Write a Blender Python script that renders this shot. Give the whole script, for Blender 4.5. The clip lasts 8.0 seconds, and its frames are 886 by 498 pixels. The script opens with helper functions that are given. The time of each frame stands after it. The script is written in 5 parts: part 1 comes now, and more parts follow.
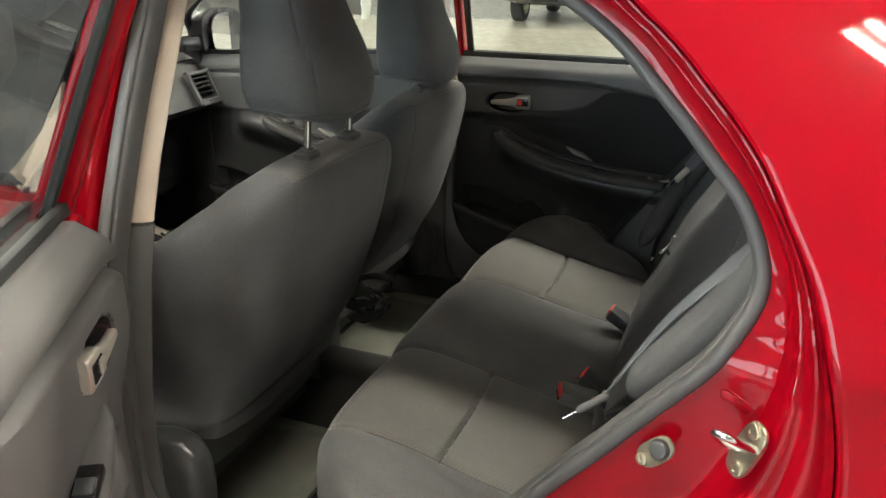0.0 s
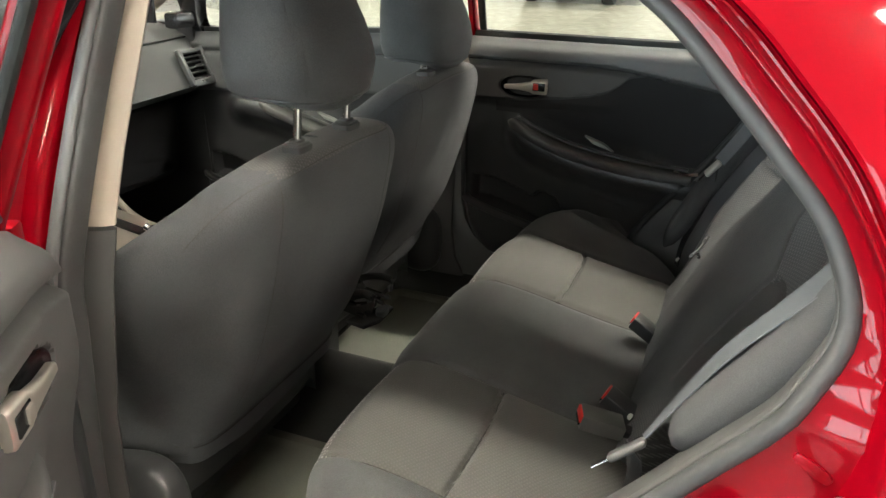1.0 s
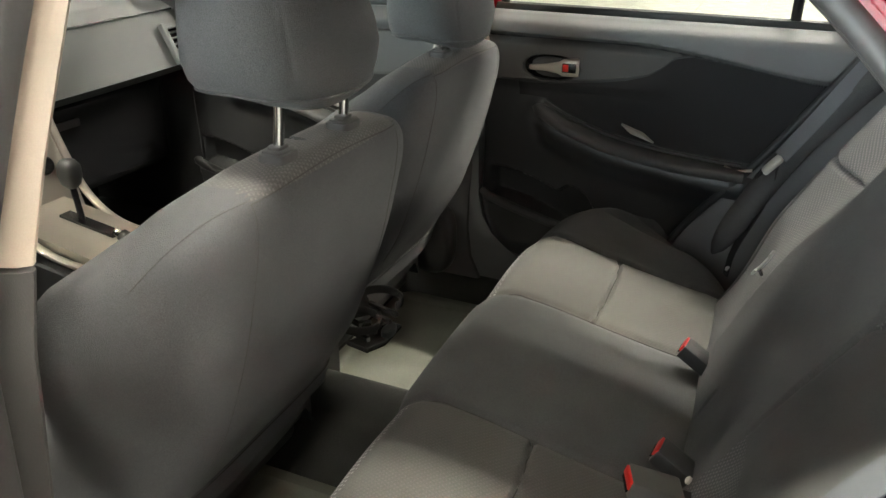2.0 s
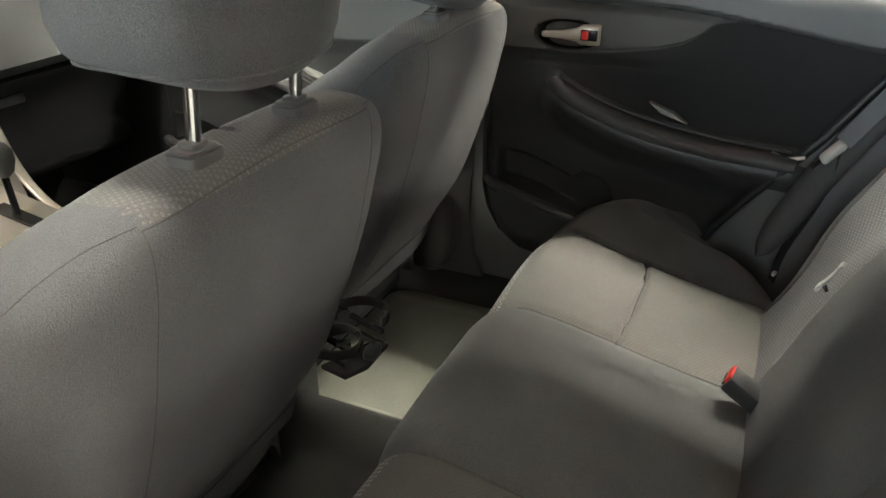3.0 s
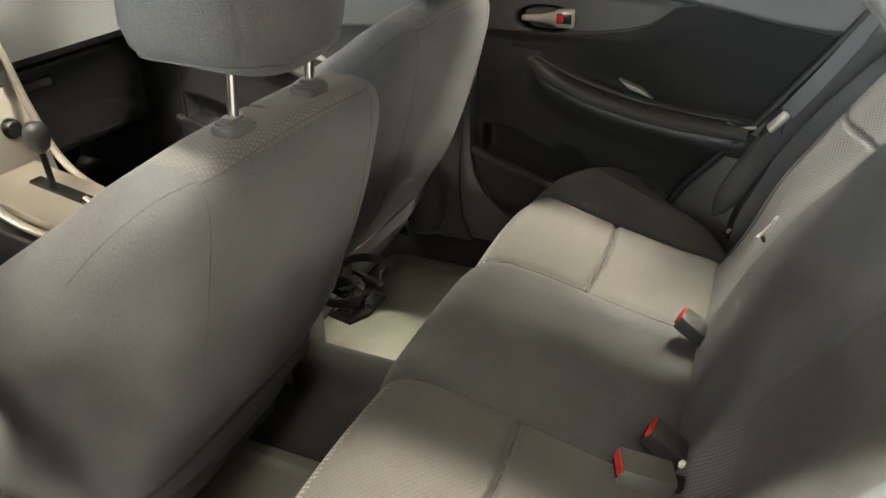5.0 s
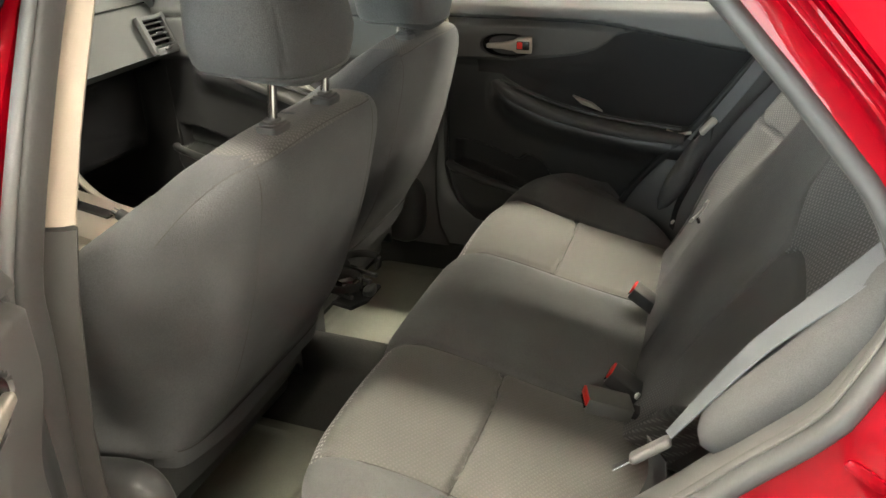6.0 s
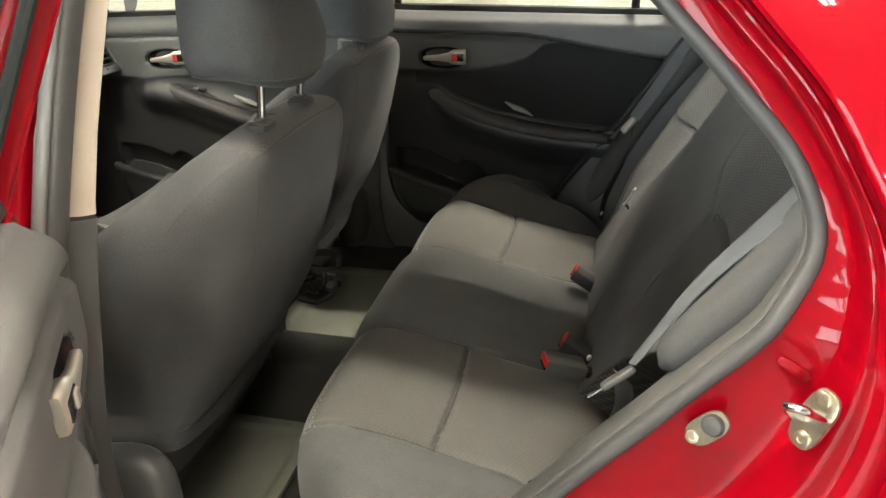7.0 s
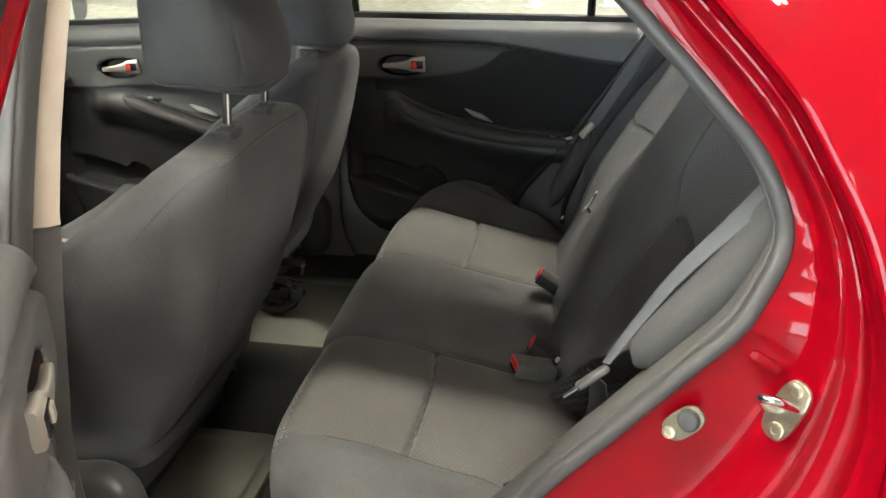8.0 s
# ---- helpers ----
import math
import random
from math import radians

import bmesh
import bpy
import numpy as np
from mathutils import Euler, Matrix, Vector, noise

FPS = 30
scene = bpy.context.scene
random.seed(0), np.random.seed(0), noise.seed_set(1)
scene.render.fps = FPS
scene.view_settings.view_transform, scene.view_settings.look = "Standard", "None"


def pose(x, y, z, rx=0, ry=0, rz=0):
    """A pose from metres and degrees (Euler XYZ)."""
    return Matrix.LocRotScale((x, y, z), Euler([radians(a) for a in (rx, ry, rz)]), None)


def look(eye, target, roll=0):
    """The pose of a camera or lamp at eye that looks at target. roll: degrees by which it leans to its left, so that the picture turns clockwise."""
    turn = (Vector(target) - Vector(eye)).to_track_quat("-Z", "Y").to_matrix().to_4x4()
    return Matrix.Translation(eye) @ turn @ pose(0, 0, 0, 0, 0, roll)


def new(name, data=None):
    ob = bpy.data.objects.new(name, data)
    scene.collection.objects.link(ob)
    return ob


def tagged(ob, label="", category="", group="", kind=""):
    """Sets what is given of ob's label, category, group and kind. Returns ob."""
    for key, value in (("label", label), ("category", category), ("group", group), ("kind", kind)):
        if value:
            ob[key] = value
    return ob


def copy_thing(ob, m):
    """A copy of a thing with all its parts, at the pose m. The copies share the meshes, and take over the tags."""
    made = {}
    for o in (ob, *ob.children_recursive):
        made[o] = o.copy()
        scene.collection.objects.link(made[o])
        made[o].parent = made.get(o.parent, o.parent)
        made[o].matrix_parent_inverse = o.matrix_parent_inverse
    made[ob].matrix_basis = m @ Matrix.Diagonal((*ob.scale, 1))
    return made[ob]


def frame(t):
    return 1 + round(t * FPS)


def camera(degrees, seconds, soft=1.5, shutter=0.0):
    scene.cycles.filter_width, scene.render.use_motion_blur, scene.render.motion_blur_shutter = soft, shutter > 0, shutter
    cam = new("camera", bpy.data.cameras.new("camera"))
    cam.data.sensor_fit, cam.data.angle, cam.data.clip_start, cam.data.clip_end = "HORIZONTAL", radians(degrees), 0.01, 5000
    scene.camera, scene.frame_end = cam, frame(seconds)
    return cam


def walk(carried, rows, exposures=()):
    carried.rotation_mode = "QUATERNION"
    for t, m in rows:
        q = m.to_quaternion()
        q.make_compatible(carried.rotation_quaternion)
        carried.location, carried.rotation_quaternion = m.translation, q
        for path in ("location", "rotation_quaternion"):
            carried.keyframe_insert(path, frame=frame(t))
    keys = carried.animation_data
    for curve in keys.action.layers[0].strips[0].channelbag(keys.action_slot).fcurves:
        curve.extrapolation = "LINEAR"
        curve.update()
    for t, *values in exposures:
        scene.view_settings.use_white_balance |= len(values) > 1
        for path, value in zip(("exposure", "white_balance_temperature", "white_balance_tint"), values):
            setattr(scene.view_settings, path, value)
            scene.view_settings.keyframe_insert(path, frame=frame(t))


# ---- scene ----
cam = camera(60.0, 8.0)
PATH = [
    (0, (-1.503, 0.075, 1.37), (0.232, 0.749, 0.639), 0.3),
    (0.5, (-1.436, 0.093, 1.363), (0.291, 0.768, 0.613), 0.7),
    (1, (-1.349, 0.138, 1.347), (0.363, 0.821, 0.571), 0.8),
    (1.5, (-1.241, 0.186, 1.34), (0.454, 0.876, 0.532), 0.8),
    (3, (-0.875, 0.322, 1.266), (0.761, 1.023, 0.354), 0.7),
    (3.5, (-0.804, 0.318, 1.248), (0.817, 1.021, 0.311), 0.6),
    (4, (-0.802, 0.311, 1.246), (0.807, 1.015, 0.289), 0.6),
    (4.5, (-0.886, 0.294, 1.28), (0.721, 0.982, 0.309), 0.5),
    (5.8, (-1.236, 0.183, 1.349), (0.432, 0.822, 0.448), -0.5),
    (6, (-1.272, 0.194, 1.347), (0.417, 0.805, 0.469), -0.7),
    (6.5, (-1.385, 0.217, 1.349), (0.357, 0.725, 0.508), -0.7),
    (7, (-1.438, 0.238, 1.346), (0.337, 0.643, 0.519), -0.5),
    (7.5, (-1.452, 0.259, 1.344), (0.343, 0.59, 0.526), -0.3),
    (8, (-1.447, 0.262, 1.342), (0.36, 0.551, 0.535), -0.1),
]
walk(cam, [(t, look(eye, target, roll)) for t, eye, target, roll in PATH],
     exposures=[(0, 0.68, 6500, 10), (0.5, 0.76, 6500, 10), (1.5, 1.2, 6500, 10), (3, 1.5, 6500, 10), (3.5, 1.55, 6650, 10), (4, 1.55, 6750, 10), (4.5, 1.88, 6850, 10), (6, 1.55, 6900, 10), (6.5, 1.28, 7000, 10), (7.5, 1.08, 6550, 10), (8, 1.03, 6500, 10)])

# ---- world and lights ----
world = bpy.data.worlds.new("showroom_air")
world.use_nodes = True
scene.world = world
world.node_tree.nodes["Background"].inputs[0].default_value = (0.9, 0.95, 1.0, 1)
world.node_tree.nodes["Background"].inputs[1].default_value = 0.03


# ---- materials ----
def material(name, color, rough=0.5, metal=0.0, grain=0.0, scale=200.0, bump=0.0, blotch=0.0, coat=0.0, spec=0.5, sheen=0.0, detail=3.0, dots=None, upright=False):
    """A surface with fine grain, broad uneven patches and a fine relief."""
    m = bpy.data.materials.new(name)
    m.use_nodes = True
    nt = m.node_tree
    b = nt.nodes["Principled BSDF"]
    b.inputs["Base Color"].default_value = (*color, 1)
    b.inputs["Roughness"].default_value = rough
    b.inputs["Metallic"].default_value = metal
    b.inputs["Coat Weight"].default_value = coat
    b.inputs["Coat Roughness"].default_value = 0.03
    b.inputs["Specular IOR Level"].default_value = spec
    b.inputs["Sheen Weight"].default_value = sheen
    b.inputs["Sheen Roughness"].default_value = 0.6
    if grain or blotch or bump:
        co = nt.nodes.new("ShaderNodeTexCoord")
        fine = nt.nodes.new("ShaderNodeTexNoise")
        fine.inputs["Scale"].default_value, fine.inputs["Detail"].default_value = scale, detail
        broad = nt.nodes.new("ShaderNodeTexNoise")
        broad.inputs["Scale"].default_value, broad.inputs["Detail"].default_value = 6.0, 4.0
        nt.links.new(co.outputs["Object"], fine.inputs["Vector"])
        nt.links.new(co.outputs["Object"], broad.inputs["Vector"])
        total = None
        for tex, much in ((fine, grain), (broad, blotch)):
            mul = nt.nodes.new("ShaderNodeMapRange")
            mul.inputs["From Min"].default_value, mul.inputs["From Max"].default_value = 0.3, 0.7
            mul.inputs["To Min"].default_value, mul.inputs["To Max"].default_value = 1 - much, 1 + much
            nt.links.new(tex.outputs["Fac"], mul.inputs["Value"])
            if total is None:
                total = mul.outputs[0]
            else:
                mm = nt.nodes.new("ShaderNodeMath")
                mm.operation = "MULTIPLY"
                nt.links.new(total, mm.inputs[0])
                nt.links.new(mul.outputs[0], mm.inputs[1])
                total = mm.outputs[0]
        if dots:
            vo = nt.nodes.new("ShaderNodeTexVoronoi")
            vo.voronoi_dimensions = "2D"
            vo.inputs["Scale"].default_value, vo.inputs["Randomness"].default_value = dots[0], 0.0
            mp = nt.nodes.new("ShaderNodeMapping")
            mp.inputs["Scale"].default_value = (1.0, dots[2], 1.0)
            mp.inputs["Rotation"].default_value = (math.pi / 2 if upright else 0, 0, 0.5)
            nt.links.new(co.outputs["Object"], mp.inputs["Vector"])
            nt.links.new(mp.outputs[0], vo.inputs["Vector"])
            dr = nt.nodes.new("ShaderNodeMapRange")
            dr.inputs["From Min"].default_value, dr.inputs["From Max"].default_value = 0.22, 0.32
            dr.inputs["To Min"].default_value, dr.inputs["To Max"].default_value = dots[1], 1.0
            nt.links.new(vo.outputs["Distance"], dr.inputs["Value"])
            mm = nt.nodes.new("ShaderNodeMath")
            mm.operation = "MULTIPLY"
            nt.links.new(total, mm.inputs[0])
            nt.links.new(dr.outputs[0], mm.inputs[1])
            total = mm.outputs[0]
        mix = nt.nodes.new("ShaderNodeVectorMath")
        mix.operation = "SCALE"
        mix.inputs[0].default_value = color
        nt.links.new(total, mix.inputs["Scale"])
        nt.links.new(mix.outputs[0], b.inputs["Base Color"])
        rr = nt.nodes.new("ShaderNodeMapRange")
        rr.inputs["To Min"].default_value, rr.inputs["To Max"].default_value = max(rough - 0.12, 0.02), min(rough + 0.12, 1)
        nt.links.new(broad.outputs["Fac"], rr.inputs["Value"])
        if grain:
            nt.links.new(rr.outputs[0], b.inputs["Roughness"])
        if bump:
            bp = nt.nodes.new("ShaderNodeBump")
            bp.inputs["Strength"].default_value, bp.inputs["Distance"].default_value = bump, 0.001
            nt.links.new(fine.outputs["Fac"], bp.inputs["Height"])
            nt.links.new(bp.outputs[0], b.inputs["Normal"])
    return m


def glowing(name, color, strength):
    m = bpy.data.materials.new(name)
    m.use_nodes = True
    b = m.node_tree.nodes["Principled BSDF"]
    b.inputs["Base Color"].default_value = (*color, 1)
    b.inputs["Emission Color"].default_value = (*color, 1)
    b.inputs["Emission Strength"].default_value = strength
    return m


def clear_glass(name, tint=(0.95, 0.985, 0.965)):
    m = bpy.data.materials.new(name)
    m.use_nodes = True
    nt = m.node_tree
    nt.nodes.remove(nt.nodes["Principled BSDF"])
    tr = nt.nodes.new("ShaderNodeBsdfTransparent")
    tr.inputs[0].default_value = (*tint, 1)
    gl = nt.nodes.new("ShaderNodeBsdfGlossy")
    gl.inputs["Roughness"].default_value = 0.02
    fr = nt.nodes.new("ShaderNodeFresnel")
    fr.inputs[0].default_value = 1.45
    mx = nt.nodes.new("ShaderNodeMixShader")
    nt.links.new(fr.outputs[0], mx.inputs[0])
    nt.links.new(tr.outputs[0], mx.inputs[1])
    nt.links.new(gl.outputs[0], mx.inputs[2])
    nt.links.new(mx.outputs[0], nt.nodes["Material Output"].inputs[0])
    return m


RED = material("red_car_paint", (0.265, 0.0005, 0.0066), 0.4, 0.0, grain=0.05, scale=1500, blotch=0.04, coat=0.42, spec=0.05)
FABRIC = material("grey_seat_cloth", (0.094, 0.096, 0.095), 0.95, grain=0.3, scale=800, bump=0.8, blotch=0.2, sheen=0.12, spec=0.2)
FABRIC_IN = material("patterned_seat_cloth", (0.118, 0.115, 0.106), 0.95, grain=0.14, scale=700, bump=0.6, blotch=0.10, sheen=0.12, spec=0.2, dots=(200.0, 1.17, 0.8))
FABRIC_YOKE = material("dotted_shoulder_cloth", (0.094, 0.091, 0.088), 0.95, grain=0.25, scale=600, bump=0.7, blotch=0.1, sheen=0.12, spec=0.2, dots=(190.0, 1.5, 1.0))
# Darker than the cushion inserts partly because the backrest's shade is painted in.
FABRIC_BACK = material("patterned_backrest_cloth", (0.080, 0.082, 0.083), 0.95, grain=0.25, scale=600, bump=0.7, blotch=0.1, sheen=0.12, spec=0.2, dots=(150.0, 2.2, 0.5), upright=True)
FABRIC_ROLL = material("dashed_seat_front_cloth", (0.125, 0.123, 0.116), 0.95, grain=0.25, scale=500, bump=0.8, blotch=0.1, sheen=0.12, spec=0.2, dots=(130.0, 3.2, 0.45), upright=True)
# The seat cloth again, darker and bluer with the seatback's shade in it.
PANEL = material("shaded_seatback_cloth", (0.080, 0.082, 0.086), 0.95, grain=0.3, scale=800, bump=0.8, blotch=0.22, sheen=0.1, spec=0.2)
SEAM = material("dark_seam_thread", (0.066, 0.064, 0.060), 0.95, grain=0.3, scale=900, bump=0.3)
FABRIC_BLACK = material("black_door_cloth", (0.026, 0.026, 0.027), 0.95, grain=0.2, scale=900, bump=0.4, sheen=0.1, spec=0.2)
PLASTIC = material("dark_grained_plastic", (0.044, 0.045, 0.046), 0.33, grain=0.08, scale=700, bump=0.25, blotch=0.05)
PLASTIC_GREY = material("grey_soft_trim", (0.15, 0.154, 0.154), 0.6, grain=0.06, scale=700, bump=0.25, blotch=0.04)
PLASTIC_MID = material("grey_pillar_trim", (0.080, 0.078, 0.076), 0.6, grain=0.06, scale=700, bump=0.2, blotch=0.04)
BLACK = material("black_gloss_plastic", (0.012, 0.012, 0.013), 0.22, grain=0.02, scale=300)
HOLDER = material("dark_gloss_plastic", (0.035, 0.034, 0.033), 0.14, grain=0.03, scale=300)
RUBBER = material("grey_rubber_seal", (0.066, 0.066, 0.066), 0.52, grain=0.05, scale=300, bump=0.1, blotch=0.06)
RUBBER_BLACK = material("black_rubber", (0.02, 0.022, 0.022), 0.5, grain=0.05, scale=300)
CREAM = material("cream_pillar_trim", (0.48, 0.41, 0.33), 0.65, grain=0.03, scale=600, bump=0.1, blotch=0.02)
CHROME = material("bright_chrome", (0.8, 0.8, 0.8), 0.12, 1.0)
SATIN = material("champagne_handle", (0.62, 0.57, 0.5), 0.3, 0.7)
ZINC = material("dull_zinc", (0.19, 0.17, 0.125), 0.5, 0.5, grain=0.12, scale=150, blotch=0.25)
STEEL = material("zinc_plated_steel", (0.55, 0.5, 0.38), 0.3, 0.9, grain=0.1, scale=150, blotch=0.25)
CARPET = material("black_carpet", (0.034, 0.034, 0.031), 1.0, grain=0.35, scale=700, bump=1.0, blotch=0.2)
MAT = material("grey_rubber_mat", (0.19, 0.195, 0.16), 0.75, grain=0.06, scale=300, bump=0.2, blotch=0.12)
BELT = material("grey_belt_webbing", (0.100, 0.109, 0.120), 0.8, grain=0.1, scale=1200, bump=0.5)
BELT_BLACK = material("black_webbing", (0.02, 0.02, 0.02), 0.85, grain=0.1, scale=1200, bump=0.4)
RED_PLASTIC = material("red_button", (0.75, 0.03, 0.02), 0.4)
GLASS = clear_glass("car_window_glass")
MIRROR = material("mirror_glass", (0.9, 0.9, 0.9), 0.01, 1.0)
TILE = material("glazed_floor_tile", (0.62, 0.6, 0.5), 0.22, grain=0.03, scale=40, blotch=0.06)
TILE_GREY = material("darkened_floor_tile", (0.26, 0.26, 0.245), 0.3, grain=0.03, scale=40, blotch=0.06)
GROUT = material("tile_joint", (0.55, 0.53, 0.45), 0.8, grain=0.1, scale=80)
CEIL = material("grey_ceiling_boards", (0.22, 0.22, 0.21), 0.9, grain=0.05, scale=30, blotch=0.06)
WALL = material("off_white_wall_paint", (0.7, 0.7, 0.66), 0.8, grain=0.03, scale=60, blotch=0.04)
WALL_DARK = material("dark_unseen_wall", (0.16, 0.17, 0.18), 0.8, grain=0.03, scale=60, blotch=0.04)
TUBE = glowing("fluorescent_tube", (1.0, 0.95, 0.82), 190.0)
# Glow for the panels added outside the unseen windows.
REAR_GLOW = glowing("rear_fill_glow", (0.92, 0.97, 1.0), 4.5)
SIDE_GLOW = glowing("side_fill_glow", (0.82, 0.93, 1.0), 7.2)
TYRE = material("black_tyre", (0.02, 0.02, 0.02), 0.8, grain=0.15, scale=120, bump=0.4)
GREEN = material("green_leaf", (0.06, 0.22, 0.03), 0.5, grain=0.2, scale=60)
DARK_PAINT = material("black_car_paint", (0.02, 0.02, 0.022), 0.3, 0.2, coat=1.0, grain=0.02, scale=300)
# Seat cloth darkened to carry the shade on the side bolsters.
BOLSTER = material("shaded_bolster_cloth", (0.072, 0.073, 0.074), 0.9, grain=0.2, scale=900, bump=0.5, blotch=0.12, spec=0.2)
GLOSSY = material("polished_black_trim", (0.060, 0.060, 0.061), 0.3, grain=0.05, scale=500, bump=0.1, blotch=0.04)
TONGUE = material("pale_belt_plastic", (0.42, 0.42, 0.39), 0.4, grain=0.03, scale=400, bump=0.1)
DASH = material("grey_dashboard_skin", (0.088, 0.092, 0.092), 0.6, grain=0.06, scale=700, bump=0.25, blotch=0.04)
BUCKLE = material("grey_buckle_plastic", (0.11, 0.11, 0.102), 0.4, grain=0.04, scale=400, bump=0.1)


# ---- shaping tools ----
def part(name, bm, mat, parent=None, label="", smooth=40):
    me = bpy.data.meshes.new(name)
    bmesh.ops.recalc_face_normals(bm, faces=bm.faces)
    bm.to_mesh(me)
    bm.free()
    me.materials.append(mat)
    if smooth:
        me.polygons.foreach_set("use_smooth", [True] * len(me.polygons))
        me.set_sharp_from_angle(angle=radians(smooth))
    ob = new(name, me)
    if parent:
        ob.parent = parent
    if label:
        tagged(ob, label=label)
    return ob


def thing(name, label, category, at=(0, 0, 0), group="", kind=""):
    return tagged(place(new(name), at), label, category, group, kind)


def place(ob, at):
    ob.location = at
    return ob


def loft(rings, close=True, caps=True, bm=None):
    """A skin over rings of points; each ring closes on itself if close."""
    bm = bm or bmesh.new()
    made = [[bm.verts.new(p) for p in ring] for ring in rings]
    n = len(made[0])
    for a, b in zip(made, made[1:]):
        for i in range(n if close else n - 1):
            j = (i + 1) % n
            bm.faces.new((a[i], a[j], b[j], b[i]))
    if caps and close:
        bm.faces.new(made[0][::-1])
        bm.faces.new(made[-1])
    return bm


def oval(a, b, p=2.0, n=32, phase=0.0):
    """Points of a superellipse."""
    out = []
    for i in range(n):
        t = 2 * math.pi * (i + phase) / n
        c, s = math.cos(t), math.sin(t)
        out.append((a * math.copysign(abs(c) ** (2 / p), c), b * math.copysign(abs(s) ** (2 / p), s)))
    return out


def curve_through(pts, n):
    """n points at even steps on a smooth line through pts."""
    pts = [Vector(p) for p in pts]
    ext = [2 * pts[0] - pts[1], *pts, 2 * pts[-1] - pts[-2]]
    fine = []
    for i in range(1, len(ext) - 2):
        a, b, c, d = ext[i - 1 : i + 3]
        for k in range(16):
            t = k / 16
            fine.append(0.5 * (2 * b + (c - a) * t + (2 * a - 5 * b + 4 * c - d) * t * t + (3 * b - a - 3 * c + d) * t**3))
    fine.append(pts[-1])
    run = [0.0]
    for a, b in zip(fine, fine[1:]):
        run.append(run[-1] + (b - a).length)
    out, k = [], 0
    for i in range(n):
        s = run[-1] * i / (n - 1)
        while k < len(run) - 2 and run[k + 1] < s:
            k += 1
        f = (s - run[k]) / max(run[k + 1] - run[k], 1e-9)
        out.append(fine[k].lerp(fine[k + 1], min(max(f, 0), 1)))
    return out


def sweep(pts, outline, n=40, side=(1, 0, 0), smooth_line=True, bm=None, caps=True):
    """An outline (u along side, v across) carried along a line through pts."""
    line = curve_through(pts, n) if smooth_line else [Vector(p) for p in pts]
    rings = []
    for i, p in enumerate(line):
        t = (line[min(i + 1, len(line) - 1)] - line[max(i - 1, 0)]).normalized()
        u = Vector(side) - t * t.dot(Vector(side))
        u.normalize()
        v = t.cross(u)
        rings.append([p + u * a + v * b for a, b in outline])
    return loft(rings, bm=bm, caps=caps)


def box(size, at=(0, 0, 0), bevel=0.0, seg=2, m=None, bm=None):
    own = bmesh.new()
    bmesh.ops.create_cube(own, size=1, matrix=Matrix.Diagonal((*size, 1)))
    if bevel:
        bmesh.ops.bevel(own, geom=own.edges[:], offset=bevel, segments=seg, affect="EDGES", profile=0.5)
    bmesh.ops.transform(own, matrix=(m or Matrix.Translation(at)), verts=own.verts)
    if bm is None:
        return own
    me = bpy.data.meshes.new("tmp")
    own.to_mesh(me)
    own.free()
    bm.from_mesh(me)
    bpy.data.meshes.remove(me)
    return bm


def rod(a, b, r, n=16, bm=None):
    a, b = Vector(a), Vector(b)
    t = (b - a).normalized()
    u = t.orthogonal().normalized()
    v = t.cross(u)
    return loft([[p + u * x + v * y for x, y in oval(r, r, 2, n)] for p in (a, b)], bm=bm)


def slab(outline, thick, axis="x", at=0.0, bevel=0.0, bm=None):
    """A flat plate from an outline in the two other axes, from at to at + thick."""
    def p3(p, d):
        return {"x": (d, p[0], p[1]), "y": (p[0], d, p[1]), "z": (p[0], p[1], d)}[axis]
    own = bmesh.new()
    low = [own.verts.new(p3(p, at)) for p in outline]
    high = [own.verts.new(p3(p, at + thick)) for p in outline]
    n = len(outline)
    own.faces.new(low[::-1])
    own.faces.new(high)
    for i in range(n):
        own.faces.new((low[i], low[(i + 1) % n], high[(i + 1) % n], high[i]))
    if bevel:
        rim = [e for e in own.edges if len({v.co["xyz".index(axis)] > at + thick / 2 for v in e.verts}) == 1]
        bmesh.ops.bevel(own, geom=rim, offset=bevel, segments=2, affect="EDGES", profile=0.5)
    if bm is None:
        return own
    me = bpy.data.meshes.new("tmp")
    own.to_mesh(me)
    own.free()
    bm.from_mesh(me)
    bpy.data.meshes.remove(me)
    return bm


def sheet(f, nu, nv, back=None):
    """A surface f(u, v) with u and v from 0 to 1; back: an offset to a rear skin that closes it."""
    bm = bmesh.new()
    front = [[bm.verts.new(f(i / nu, j / nv)) for j in range(nv + 1)] for i in range(nu + 1)]
    for i in range(nu):
        for j in range(nv):
            bm.faces.new((front[i][j], front[i + 1][j], front[i + 1][j + 1], front[i][j + 1]))
    if back:
        off = Vector(back)
        rim = [front[i][0] for i in range(nu + 1)] + [front[nu][j] for j in range(1, nv + 1)]
        rim += [front[i][nv] for i in range(nu - 1, -1, -1)] + [front[0][j] for j in range(nv - 1, 0, -1)]
        rear = [bm.verts.new(v.co + off) for v in rim]
        for i in range(len(rim)):
            j = (i + 1) % len(rim)
            bm.faces.new((rim[i], rim[j], rear[j], rear[i]))
        bm.faces.new(rear)
    return bm


def smoothstep(a, b, x):
    t = min(max((x - a) / (b - a), 0), 1)
    return t * t * (3 - 2 * t)


def lerp_table(table, x):
    if x <= table[0][0]:
        return table[0][1]
    for (a, p), (b, q) in zip(table, table[1:]):
        if x <= b:
            return p + (q - p) * (x - a) / (b - a)
    return table[-1][1]


def groove(d, wide=0.006, deep=0.006):
    return -deep * math.exp(-((d / wide) ** 2))


